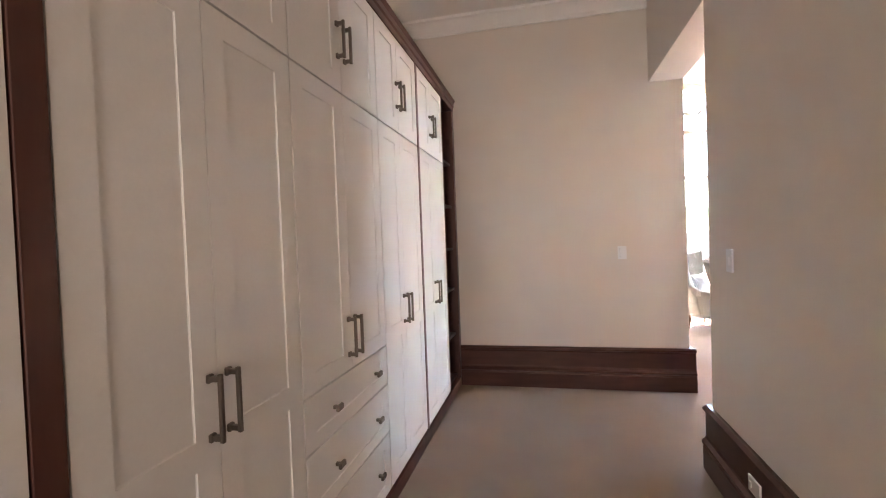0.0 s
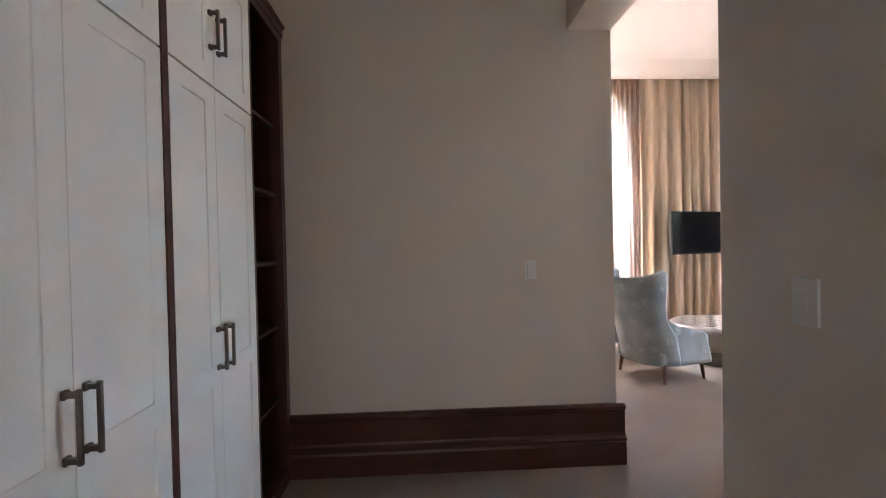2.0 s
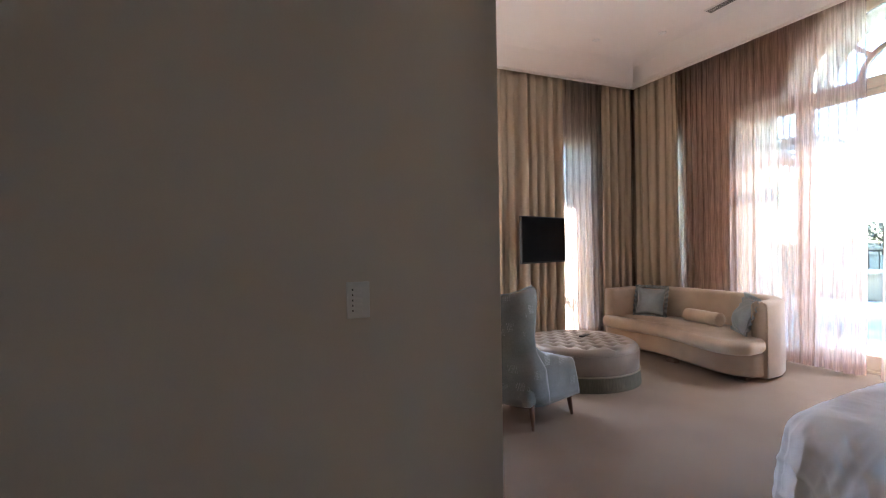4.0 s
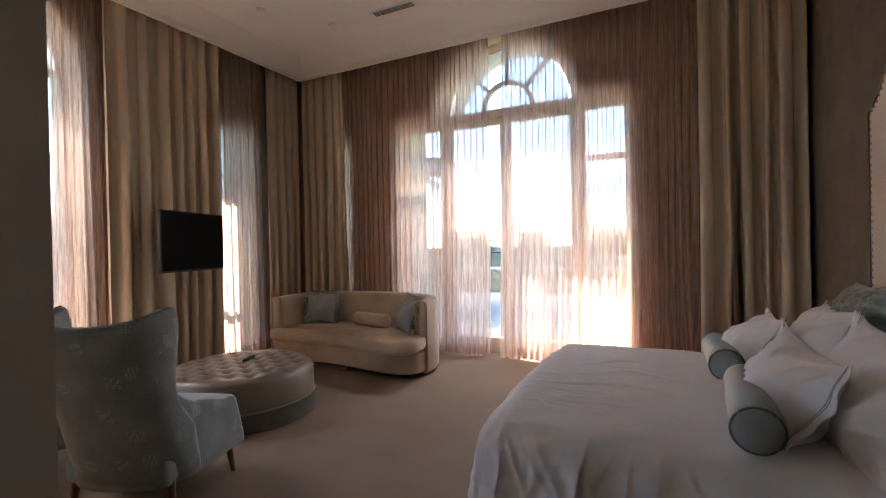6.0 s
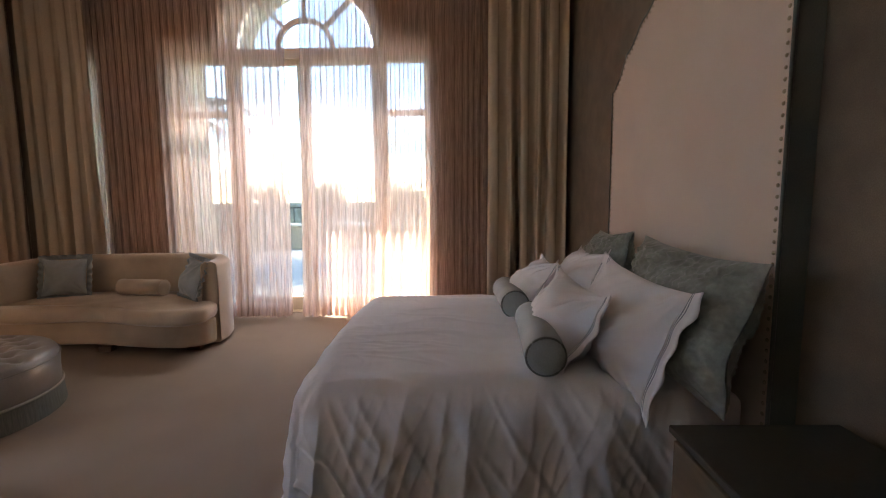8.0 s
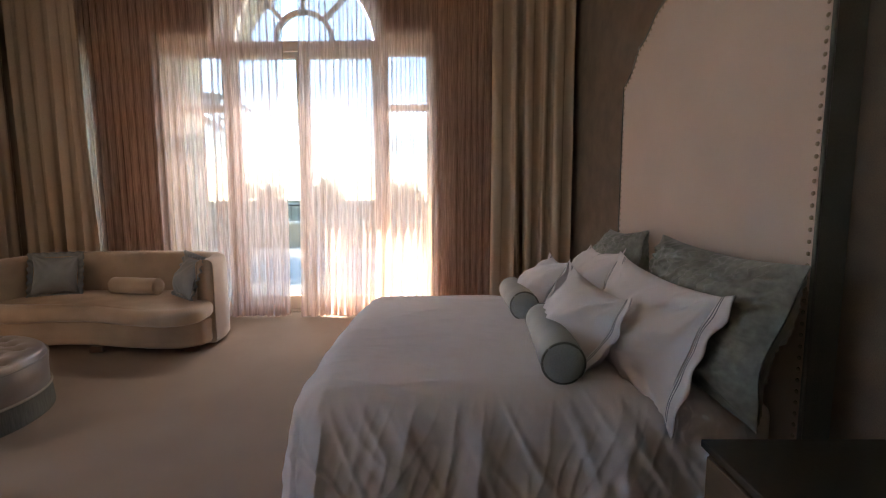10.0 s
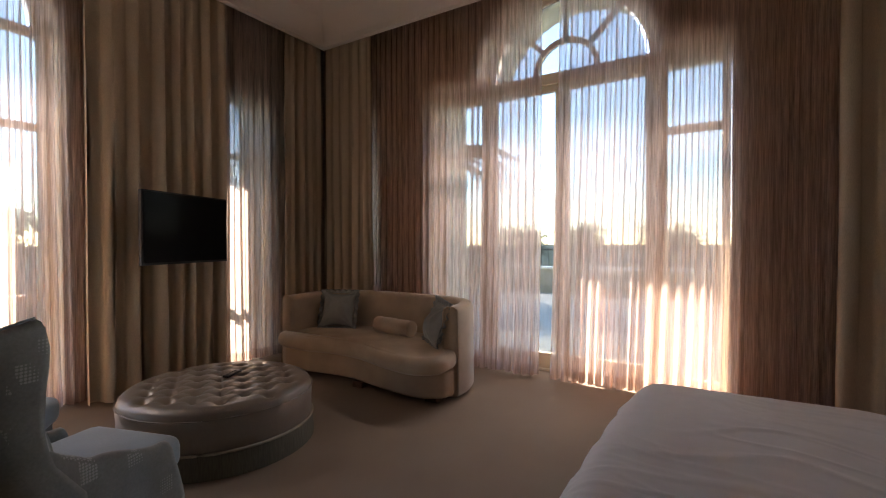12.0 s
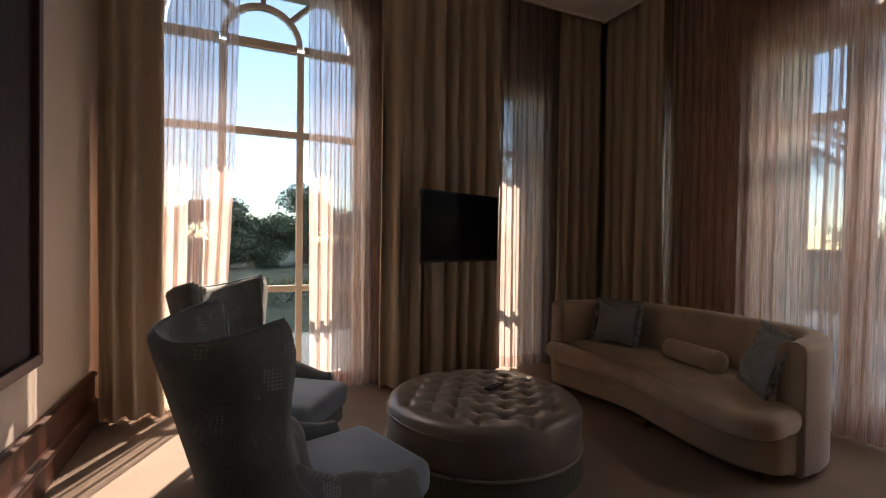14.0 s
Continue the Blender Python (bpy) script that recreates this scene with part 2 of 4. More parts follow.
M_YELLOW = mat("yellow_hedge_leaf", (0.30, 0.21, 0.05), 0.6, grain=5, vary=0.3, blotch=0.8, blotch_amt=0.3, bump=0.0)
M_PALM = mat("palm_green", (0.06, 0.075, 0.03), 0.55, grain=6, vary=0.3, bump=0.0)
M_IRON = mat("black_iron", (0.03, 0.03, 0.03), 0.5, 0.5, grain=60, vary=0.1, bump=0.05)


# ---- mesh helpers ----
def empty(name, at=(0, 0, 0), rz=0.0, label="", category="", group="", kind=""):
    ob = new(name)
    ob.matrix_basis = pose(*at, 0, 0, rz)
    ob.empty_display_size = 0.05
    return tagged(ob, label, category, group, kind)


def part(name, bm, material, parent=None, label="", smooth=False, kind="", category=""):
    me = bpy.data.meshes.new(name)
    bmesh.ops.recalc_face_normals(bm, faces=bm.faces[:])
    bm.to_mesh(me)
    bm.free()
    me.materials.append(material)
    if smooth:
        me.polygons.foreach_set("use_smooth", [True] * len(me.polygons))
    ob = new(name, me)
    if parent is not None:
        ob.parent = parent
    return tagged(ob, label, category, "", kind)


def add_box(bm, lo, hi, bevel=0.0, seg=2):
    tmp = bmesh.new()
    bmesh.ops.create_cube(tmp, size=1.0)
    for v in tmp.verts:
        v.co = Vector([lo[k] + (v.co[k] + 0.5) * (hi[k] - lo[k]) for k in range(3)])
    if bevel:
        bmesh.ops.bevel(tmp, geom=tmp.edges[:], offset=bevel, segments=seg, affect="EDGES", profile=0.5)
    merge(bm, tmp)
    return bm


def merge(bm, tmp):
    vs = [bm.verts.new(v.co) for v in tmp.verts]
    tmp.verts.index_update()
    for f in tmp.faces:
        bm.faces.new([vs[v.index] for v in f.verts])
    tmp.free()


def box(lo, hi, bevel=0.0, seg=2):
    return add_box(bmesh.new(), lo, hi, bevel, seg)


def grid(nu, nv, fn, close_u=False, close_v=False, caps=False):
    """A quad sheet from fn(i, j)."""
    bm = bmesh.new()
    vs = [[bm.verts.new(fn(i, j)) for j in range(nv)] for i in range(nu)]
    for i in range(nu if close_u else nu - 1):
        for j in range(nv if close_v else nv - 1):
            bm.faces.new((vs[i][j], vs[(i + 1) % nu][j], vs[(i + 1) % nu][(j + 1) % nv], vs[i][(j + 1) % nv]))
    if caps:
        if close_u:
            bm.faces.new([vs[i][0] for i in range(nu)])
            bm.faces.new([vs[i][-1] for i in range(nu)])
        else:
            bm.faces.new(vs[0])
            bm.faces.new(vs[-1])
    return bm


def lathe(profile, seg=32, at=(0, 0, 0)):
    return grid(seg, len(profile), lambda i, j: Vector((at[0] + profile[j][0] * math.cos(2 * math.pi * i / seg), at[1] + profile[j][0] * math.sin(2 * math.pi * i / seg), at[2] + profile[j][1])), close_u=True, caps=True)


def prism(poly, lo, hi, axis):
    """Extrude a 2D outline along an axis. The outline's two numbers are the other two axes in order."""
    def pt(a, b, c):
        return Vector((c, a, b)) if axis == "x" else Vector((a, c, b)) if axis == "y" else Vector((a, b, c))
    bm = bmesh.new()
    p = [bm.verts.new(pt(a, b, lo)) for a, b in poly]
    q = [bm.verts.new(pt(a, b, hi)) for a, b in poly]
    bm.faces.new(p), bm.faces.new(q)
    for i in range(len(poly)):
        j = (i + 1) % len(poly)
        bm.faces.new((p[i], p[j], q[j], q[i]))
    return bm


def tube(points, r, seg=8):
    pts = [Vector(p) for p in points]
    def ring(i, j):
        d = (pts[min(j + 1, len(pts) - 1)] - pts[max(j - 1, 0)]).normalized()
        a = d.orthogonal().normalized()
        rr = r[j] if isinstance(r, (list, tuple)) else r
        return pts[j] + rr * (a * math.cos(2 * math.pi * i / seg) + d.cross(a) * math.sin(2 * math.pi * i / seg))
    return grid(seg, len(pts), ring, close_u=True, caps=True)


def structure(name, bm, material, label, smooth=False):
    return part(name, bm, material, None, label, smooth, "structure")


# ---- dressing room ----
XW, X0, XT = -1.76, 0.28, 5.24        # wardrobe front, bedroom side wall, window wall
YH, YT = -2.08, 4.18                  # headboard wall, television wall
ZD, ZL = 3.50, 2.73                   # dressing ceiling, lintel
YP = -1.44                            # end of the partition
YB = -9.00

bm = box((-2.7, -11.2, -0.25), (5.56, 4.5, 0.0))
structure("floor", bm, M_CARPET, "taupe wall-to-wall carpet with short pile")
structure("wall_dressing_end", box((-2.50, 0.0, 0.0), (X0, 0.30, 4.2)), M_WALL, "cream painted end wall of the dressing room")
structure("wall_dressing_back", box((-2.50, YB, 0.0), (-2.38, 0.0, 4.2)), M_WALL, "cream wall behind the wardrobe")
structure("wall_partition", box((0.0, YB, 0.0), (X0, YP, 4.2)), M_WALL, "cream partition between dressing room and bedroom")
structure("lintel", box((0.0, YP, ZL), (X0, 0.0, 4.2)), M_WALL, "cream lintel over the bedroom opening")
# rear wall out of view; its doorway is added for the fill lamp
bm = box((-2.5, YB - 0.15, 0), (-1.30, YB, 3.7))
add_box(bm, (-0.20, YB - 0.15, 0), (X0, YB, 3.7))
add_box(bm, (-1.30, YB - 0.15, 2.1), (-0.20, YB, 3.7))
structure("wall_dressing_rear", bm, M_WALL, "cream unseen rear wall of the dressing room, doorway added for the fill lamp")
# added box behind the doorway, shutting the open sky out
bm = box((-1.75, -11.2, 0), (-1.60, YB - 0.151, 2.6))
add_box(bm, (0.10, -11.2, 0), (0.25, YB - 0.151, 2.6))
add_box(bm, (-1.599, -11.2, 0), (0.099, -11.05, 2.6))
structure("wall_passage", bm, M_WALL, "cream walls added behind the rear doorway to keep the sky out")
structure("ceiling_passage", box((-1.75, -11.2, 2.601), (0.25, YB - 0.151, 2.72)), M_CEIL, "white painted ceiling added over the box behind the doorway")
structure("ceiling_dressing", box((-2.5, YB - 0.15, ZD), (0.0, 0.0, ZD + 0.12)), M_CEIL, "white painted dressing room ceiling")
COVE = [(0.0, 0.0), (0.0, -0.13), (0.025, -0.13), (0.03, -0.10), (0.07, -0.05), (0.10, -0.03), (0.13, -0.025), (0.13, 0.0)]
structure("cornice_end", prism([(-a - 0.001, ZD + b - 0.001) for a, b in COVE], -2.37, -0.001, "x"), M_CEIL, "white moulded plaster cornice")
structure("cornice_side", prism([(-a - 0.001, ZD + b - 0.001) for a, b in COVE], YB, -0.135, "y"), M_CEIL, "white moulded plaster cornice")

BASEP = [(0.0, 0.0), (0.042, 0.0), (0.042, 0.13), (0.036, 0.145), (0.048, 0.155), (0.048, 0.170), (0.030, 0.185), (0.024, 0.20), (0.024, 0.335), (0.030, 0.345), (0.040, 0.352), (0.040, 0.368), (0.020, 0.38), (0.0, 0.38)]
structure("baseboard_end", prism([(-a - 0.001, b) for a, b in BASEP], XW - 0.02, X0 + 0.045, "x"), M_BASE, "tall dark red-brown moulded wooden skirting")
structure("baseboard_partition", prism([(-a - 0.001, b) for a, b in BASEP], YB, YP + 0.045, "y"), M_BASE, "tall dark red-brown moulded wooden skirting")
structure("baseboard_partition_end", prism([(YP + a + 0.001, b) for a, b in BASEP], -0.002, X0 + 0.045, "x"), M_BASE, "tall dark red-brown moulded wooden skirting")
structure("baseboard_bedroom_side", prism([(X0 + a + 0.001, b) for a, b in BASEP], 0.0, YT - 0.2, "y"), M_BASE, "tall dark red-brown moulded wooden skirting")
structure("baseboard_bedroom_partition", prism([(X0 + a + 0.001, b) for a, b in BASEP], YH, YP - 0.002, "y"), M_BASE, "tall dark red-brown moulded wooden skirting")
structure("baseboard_headboard", prism([(YH + a + 0.001, b) for a, b in BASEP], X0 + 0.05, XT - 0.2, "x"), M_BASE, "tall dark red-brown moulded wooden skirting")


# ---- wardrobe ----
def shaker(y0, y1, z0, z1, panels, parent, name="door"):
    """A framed front on the plane x = XW: one connected sheet with sunk, chamfered panels given as z ranges."""
    g, fr, th = 0.0015, 0.082, 0.022
    y0, y1, z0, z1 = y0 + g, y1 - g, z0 + g, z1 - g
    ya, yb = y0 + fr, y1 - fr
    bm = bmesh.new()
    def q(*pts):
        bm.faces.new([bm.verts.new(Vector(p)) for p in pts])
    def front(a, b, c, d):
        q((XW, a, c), (XW, b, c), (XW, b, d), (XW, a, d))
    zs = [z0] + [v for p in panels for v in p] + [z1]
    for k in range(len(zs) - 1):
        front(y0, ya, zs[k], zs[k + 1]), front(yb, y1, zs[k], zs[k + 1])
        if k % 2 == 0:
            front(ya, yb, zs[k], zs[k + 1])
    for a, b in panels:
        rings = [(XW, 0.0), (XW - 0.0030, 0.0004), (XW - 0.0033, 0.002), (XW - 0.0045, 0.0028)]
        for (xa, da), (xb, db) in zip(rings, rings[1:]):
            A = [(xa, ya + da, a + da), (xa, yb - da, a + da), (xa, yb - da, b - da), (xa, ya + da, b - da)]
            B = [(xb, ya + db, a + db), (xb, yb - db, a + db), (xb, yb - db, b - db), (xb, ya + db, b - db)]
            for n in range(4):
                q(A[n], A[(n + 1) % 4], B[(n + 1) % 4], B[n])
        q(*B)
    C = [(XW, y0, z0), (XW, y1, z0), (XW, y1, z1), (XW, y0, z1)]
    D = [(XW - th, y, z) for _, y, z in C]
    for n in range(4):
        q(C[n], C[(n + 1) % 4], D[(n + 1) % 4], D[n])
    q(*D)
    bmesh.ops.remove_doubles(bm, verts=bm.verts[:], dist=0.0002)
    return part(name, bm, M_DOOR, parent, "white lacquered framed door" if name == "door" else "")


def pull(y, z0, z1, parent):
    bm = box((XW + 0.030, y - 0.006, z0), (XW + 0.042, y + 0.006, z1), 0.002, 1)
    for z in (z0 + 0.012, z1 - 0.012):
        add_box(bm, (XW, y - 0.011, z - 0.011), (XW + 0.012, y + 0.011, z + 0.011), 0.003, 1)
        add_box(bm, (XW + 0.010, y - 0.007, z - 0.007), (XW + 0.034, y + 0.007, z + 0.007), 0.001, 1)
    return part("handle", bm, M_NICKEL, parent, "square aged nickel bar handle")


def knob(y, z, parent):
    bm = box((XW - 0.002, y - 0.007, z - 0.007), (XW + 0.020, y + 0.007, z + 0.007), 0.001, 1)
    add_box(bm, (XW + 0.018, y - 0.024, z - 0.012), (XW + 0.032, y + 0.024, z + 0.012), 0.003, 1)
    return part("knob", bm, M_NICKEL, parent, "small aged nickel bar knob")


def wardrobe(y0, y1, mid, drawers=False):
    w = empty("wardrobe_unit", (0, 0, 0), 0, "white lacquered wardrobe unit with " + ("doors above three drawers" if drawers else "tall and short framed doors"), "wardrobe", "built-in wardrobe units")
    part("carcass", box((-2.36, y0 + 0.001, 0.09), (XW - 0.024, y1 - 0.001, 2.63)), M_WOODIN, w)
    low = 0.87 if drawers else 0.10
    for a, b, side in ((y0, mid, -1), (mid, y1, 1)):
        d = shaker(a, b, low, 2.06, [(low + 0.075, 1.985)] if drawers else [(0.185, 0.870), (0.945, 1.985)], w)
        pull(mid + side * 0.034, 0.925, 1.10, d)
        u = shaker(a, b, 2.065, 2.63, [(2.14, 2.555)], w)
        pull(mid + side * 0.034, 2.20, 2.36, u)
    if drawers:
        for a, b in ((0.665, 0.865), (0.41, 0.66), (0.10, 0.405)):
            f = shaker(y0, y1, a, b, [(a + 0.06, b - 0.06)], w, "drawer")
            for k in (0.27, 0.80):
                knob(y0 + k * (y1 - y0), (a + b) / 2, f)
    return w


wardrobe(-1.265, -0.525, -0.925)
wardrobe(-2.070, -1.310, -1.715)
wardrobe(-2.915, -2.075, -2.50, True)
wardrobe(-3.710, -2.920, -3.33)
wardrobe(-4.555, -3.775, -4.165)
for a, b in ((-1.307, -1.268), (-3.772, -3.713), (-4.63, -4.558)):
    part("wardrobe_stile", box((-2.36, a, 0.0), (XW + 0.003, b, 2.63), 0.002, 1), M_WOOD, None, "dark red-brown wooden upright between wardrobe units", kind="structure")
sh = empty("open_shelf_unit", (0, 0, 0), 0, "dark red-brown wooden open shelf bay at the wardrobe's end", "shelf")
part("side_panel", box((-2.36, -0.070, 0.0), (XW + 0.004, -0.003, 2.63), 0.002, 1), M_WOOD, sh)
part("side_panel", box((-2.36, -0.522, 0.09), (XW, -0.500, 2.63), 0.002, 1), M_WOOD, sh)
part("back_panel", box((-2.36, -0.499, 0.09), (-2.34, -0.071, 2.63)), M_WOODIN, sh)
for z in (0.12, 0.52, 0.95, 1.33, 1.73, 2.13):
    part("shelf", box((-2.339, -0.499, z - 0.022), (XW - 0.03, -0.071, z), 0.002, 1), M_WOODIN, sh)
part("plinth", box((-2.36, -4.62, 0.0), (XW + 0.006, -0.523, 0.088), 0.003, 1), M_WOOD, None, "dark red-brown wooden wardrobe plinth", kind="structure")
part("plinth_bay", box((-2.36, -0.521, 0.0), (XW + 0.006, -0.072, 0.088), 0.003, 1), M_WOOD, None, "dark red-brown wooden plinth of the shelf bay", kind="structure")
CORN = [(-2.36, 2.632), (XW + 0.006, 2.632), (XW + 0.006, 2.67), (XW + 0.014, 2.68), (XW + 0.014, 2.715), (XW + 0.03, 2.735), (-2.36, 2.735)]
part("wardrobe_cornice", prism(CORN, -4.62, -0.003, "y"), M_WOOD, None, "dark red-brown wooden cornice along the wardrobe", kind="structure")


def switch(name, m, w, h, rockers, label):
    """A wall plate whose back lies on the local x-z plane, facing -y."""
    s = empty(name, label=label, category="light switch")
    s.matrix_basis = m
    part("plate", box((-w / 2, -0.010, -h / 2), (w / 2, 0.0, h / 2), 0.003, 2), M_PLASTIC, s)
    for x, z, a, b in rockers:
        part("rocker", box((x - a, -0.014, z - b), (x + a, -0.009, z + b), 0.002, 1), M_PLASTIC, s)
    return s


sw = switch("wall_switch", pose(-0.256, -0.001, 1.237), 0.075, 0.118, [(0, 0.034 - 0.017 * k, 0.012, 0.006) for k in range(5)], "white five-button keypad switch on the end wall")
for k in range(5):
    part("led", box((-0.021, -0.0115, 0.031 - 0.017 * k), (-0.017, -0.0095, 0.037 - 0.017 * k)), M_DARKPL, sw)
switch("wall_switch", pose(-0.001, -1.76, 1.255, 0, 0, -90), 0.078, 0.118, [(0, 0, 0.011, 0.020)], "white single rocker light switch on the partition")
switch("wall_socket", pose(-0.045, -2.11, 0.27, 0, 0, -90), 0.115, 0.072, [(-0.03, 0.0, 0.010, 0.014)], "white socket plate on the skirting")

# ---- bedroom shell ----
def arch_pts(c, zc, r, a0, a1, n=24):
    return [(c + r * math.cos(radians(a0 + (a1 - a0) * k / n)), zc + r * math.sin(radians(a0 + (a1 - a0) * k / n))) for k in range(n + 1)]


AZ, AR, AC, BC = 3.07, 0.90, 0.92, 1.44      # arch spring, radius, centres on the two window walls
TOP = 4.60
st = math.degrees(math.asin((3.12 - AZ) / AR))
east = [(YH - 0.3, 0.0), (-0.53, 0.0), (-0.53, 3.12)] + arch_pts(AC, AZ, AR, 180 - st, st) + [(2.43, 3.12), (2.43, 0.0), (3.20, 0.0), (3.20, 3.08), (3.80, 3.08), (3.80, 0.0), (YT + 0.56, 0.0), (YT + 0.56, TOP), (YH - 0.3, TOP)]
structure("wall_east", prism(east, XT, XT + 0.85, "x"), M_REVEAL, "cream plastered window wall with an arched opening")
north = [(-0.3, 0.0), (0.54, 0.0)] + arch_pts(BC, AZ, AR, 180, 0) + [(2.34, 0.0), (3.79, 0.0), (3.79, 3.08), (4.34, 3.08), (4.34, 0.0), (XT - 0.001, 0.0), (XT - 0.001, TOP), (-0.3, TOP)]
structure("wall_north", prism(north, YT, YT + 0.56, "y"), M_REVEAL, "cream plastered window wall with an arched opening")
# thin taupe sheets added so the window walls read dark behind the sheers
structure("wall_lining_east", prism([(min(max(y, YH + 0.002), YT - 0.008), min(max(z, 0.002), 3.984)) for y, z in east], XT - 0.006, XT - 0.001, "x"), M_WALLDARK, "taupe sheet added to darken the window wall behind the sheers")
structure("wall_lining_north", prism([(min(max(x, X0 + 0.002), XT - 0.008), min(max(z, 0.002), 3.984)) for x, z in north], YT - 0.006, YT - 0.001, "y"), M_WALLDARK, "taupe sheet added to darken the window wall behind the sheers")
structure("outer_step_east", box((XT + 0.322, YH - 0.3, -0.2), (XT + 0.85, YT + 0.56, -0.001)), M_PAVE, "pale stone window step")
structure("outer_step_north", box((-0.3, YT + 0.322, -0.2), (XT + 0.321, YT + 0.56, -0.001)), M_PAVE, "pale stone window step")
structure("wall_west", box((0.0, 0.302, 0.0), (X0, YT - 0.001, TOP)), M_WALL, "cream painted bedroom side wall")
structure("wall_south", box((X0 + 0.001, YH - 0.25, 0.0), (XT - 0.001, YH, TOP)), M_FABWALL, "mottled taupe fabric-covered headboard wall")

XE, YE, ZE = 4.945, 3.865, 3.800
prof = [(0.0, 3.985), (0.0, ZE), (0.012, ZE - 0.004), (0.03, ZE + 0.004), (0.04, ZE + 0.02), (0.12, ZE + 0.035), (0.28, ZE + 0.085), (0.42, ZE + 0.130), (0.56, ZE + 0.155), (0.70, ZE + 0.165)]
def ceil_pt(i, j):
    d, z = prof[j]
    x0, x1, y0, y1 = X0 + 0.002 + d, XE - d, YH + 0.002 + d, YE - d
    return Vector(((x0, y0, z), (x1, y0, z), (x1, y1, z), (x0, y1, z))[i])
bm = grid(4, len(prof), ceil_pt, close_u=True)
bm.verts.ensure_lookup_table()
last = [v for v in bm.verts if abs(v.co.z - prof[-1][1]) < 1e-5]
last.sort(key=lambda v: math.atan2(v.co.y - 1, v.co.x - 2.6))
bm.faces.new(last)
add_box(bm, (XE, YH + 0.002, 3.986), (XT - 0.002, YT - 0.002, 4.04))
add_box(bm, (X0 + 0.002, YE, 3.986), (XE, YT - 0.002, 4.04))
structure("ceiling", bm, M_CEIL, "white coved plaster ceiling with a recess for curtains")
# roof out of view, added to block sky and set the curtains' sun line
structure("roof", box((-3.0, -10.0, TOP), (XT + 0.32 + 1.40, YT + 0.32 + 2.05, TOP + 0.15)), M_OUTWALL, "unseen plastered roof slab, its wide eaves sized to shade the windows")
structure("curtain_track_east", box((5.15, YH + 0.05, 3.962), (5.18, YT - 0.2, 3.985), 0.003, 1), M_PLASTIC, "white curtain track in the ceiling recess")
structure("curtain_track_north", box((X0 + 0.05, 4.085, 3.962), (5.08, 4.115, 3.985), 0.003, 1), M_PLASTIC, "white curtain track in the ceiling recess")


# ---- windows ----
def window(name, axis, label):
    """Returns a window and functions that add bars, arcs and panes in its plane; the first number runs along the wall."""
    w = empty(name, label=label, kind="structure")
    c = XT + 0.26 if axis == "x" else YT + 0.26
    def slab(a0, a1, z0, z1, t, bev=0.0):
        return box((c - t, a0, z0), (c + t, a1, z1), bev, 1) if axis == "x" else box((a0, c - t, z0), (a1, c + t, z1), bev, 1)
    def bar(a0, a1, z0, z1, t=0.032, nm="window_frame"):
        return part(nm, slab(a0, a1, z0, z1, t, 0.005), M_FRAME, w)
    def arc(cc, zc, r0, r1, a0, a1, t=0.032, m=M_FRAME, nm="arch_frame"):
        return part(nm, prism(arch_pts(cc, zc, r1, a0, a1, 28) + arch_pts(cc, zc, r0, a1, a0, 28), c - t, c + t, axis), m, w)
    def ray(cc, zc, ang, r0, r1, wd=0.022, t=0.026):
        d, e = Vector((math.cos(radians(ang)), math.sin(radians(ang)))), Vector((-math.sin(radians(ang)), math.cos(radians(ang))))
        o = Vector((cc, zc))
        poly = [o + d * r0 - e * wd, o + d * r1 - e * wd, o + d * r1 + e * wd, o + d * r0 + e * wd]
        return part("glazing_bar", prism([tuple(p) for p in poly], c - t, c + t, axis), M_FRAME, w)
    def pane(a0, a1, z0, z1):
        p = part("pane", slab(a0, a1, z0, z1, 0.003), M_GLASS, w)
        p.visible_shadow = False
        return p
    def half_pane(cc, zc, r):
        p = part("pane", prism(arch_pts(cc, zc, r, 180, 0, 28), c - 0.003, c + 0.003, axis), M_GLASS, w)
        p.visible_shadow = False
    return bar, arc, ray, pane, half_pane


def fan(cc, arc, ray, half_pane, zt):
    arc(cc, AZ, 0.80, AR - 0.002, 180, 0)
    arc(cc, zt, 0.295, 0.345, 180, 0, 0.028, nm="fan_ring")
    for a in (45, 90, 135):
        ray(cc, zt, a, 0.34, 0.76)
    half_pane(cc, zt, 0.76)


bar, arc, ray, pane, half_pane = window("window_1", "x", "tall cream-framed arched french window with side lights")
for a0, a1 in ((-0.528, -0.46), (2.36, 2.428)):
    bar(a0, a1, 0.002, 3.118)
for a0, a1 in ((-0.03, 0.07), (1.77, 1.87)):
    bar(a0, a1, 0.002, 3.10, 0.05)
for a0, a1 in ((0.875, 0.945), (0.953, 1.023)):
    bar(a0, a1, 0.03, 3.0, 0.028, "door_stile")
for a0, a1 in ((0.072, 0.15), (1.69, 1.768)):
    bar(a0, a1, 0.03, 3.0, 0.028, "door_stile")
bar(0.07, 1.77, 3.005, 3.12, 0.045, "transom")
for a0, a1 in ((-0.46, -0.03), (1.87, 2.36)):
    bar(a0, a1, 2.345, 2.415, nm="transom")
    bar(a0, a1, 2.95, 3.118)
    bar(a0, a1, 0.002, 0.12)
    pane(a0, a1, 0.12, 2.345), pane(a0, a1, 2.415, 2.95)
for a0, a1 in ((0.15, 0.875), (1.023, 1.69)):
    bar(a0, a1, 0.03, 0.19, 0.028, "door_rail")
    bar(a0, a1, 2.93, 3.0, 0.028, "door_rail")
    pane(a0, a1, 0.19, 2.93)
fan(AC, arc, ray, half_pane, 3.12)
structure("threshold", box((XT + 0.20, -0.46, 0.0), (XT + 0.32, 2.36, 0.028), 0.004, 1), M_FRAME, "cream window threshold")

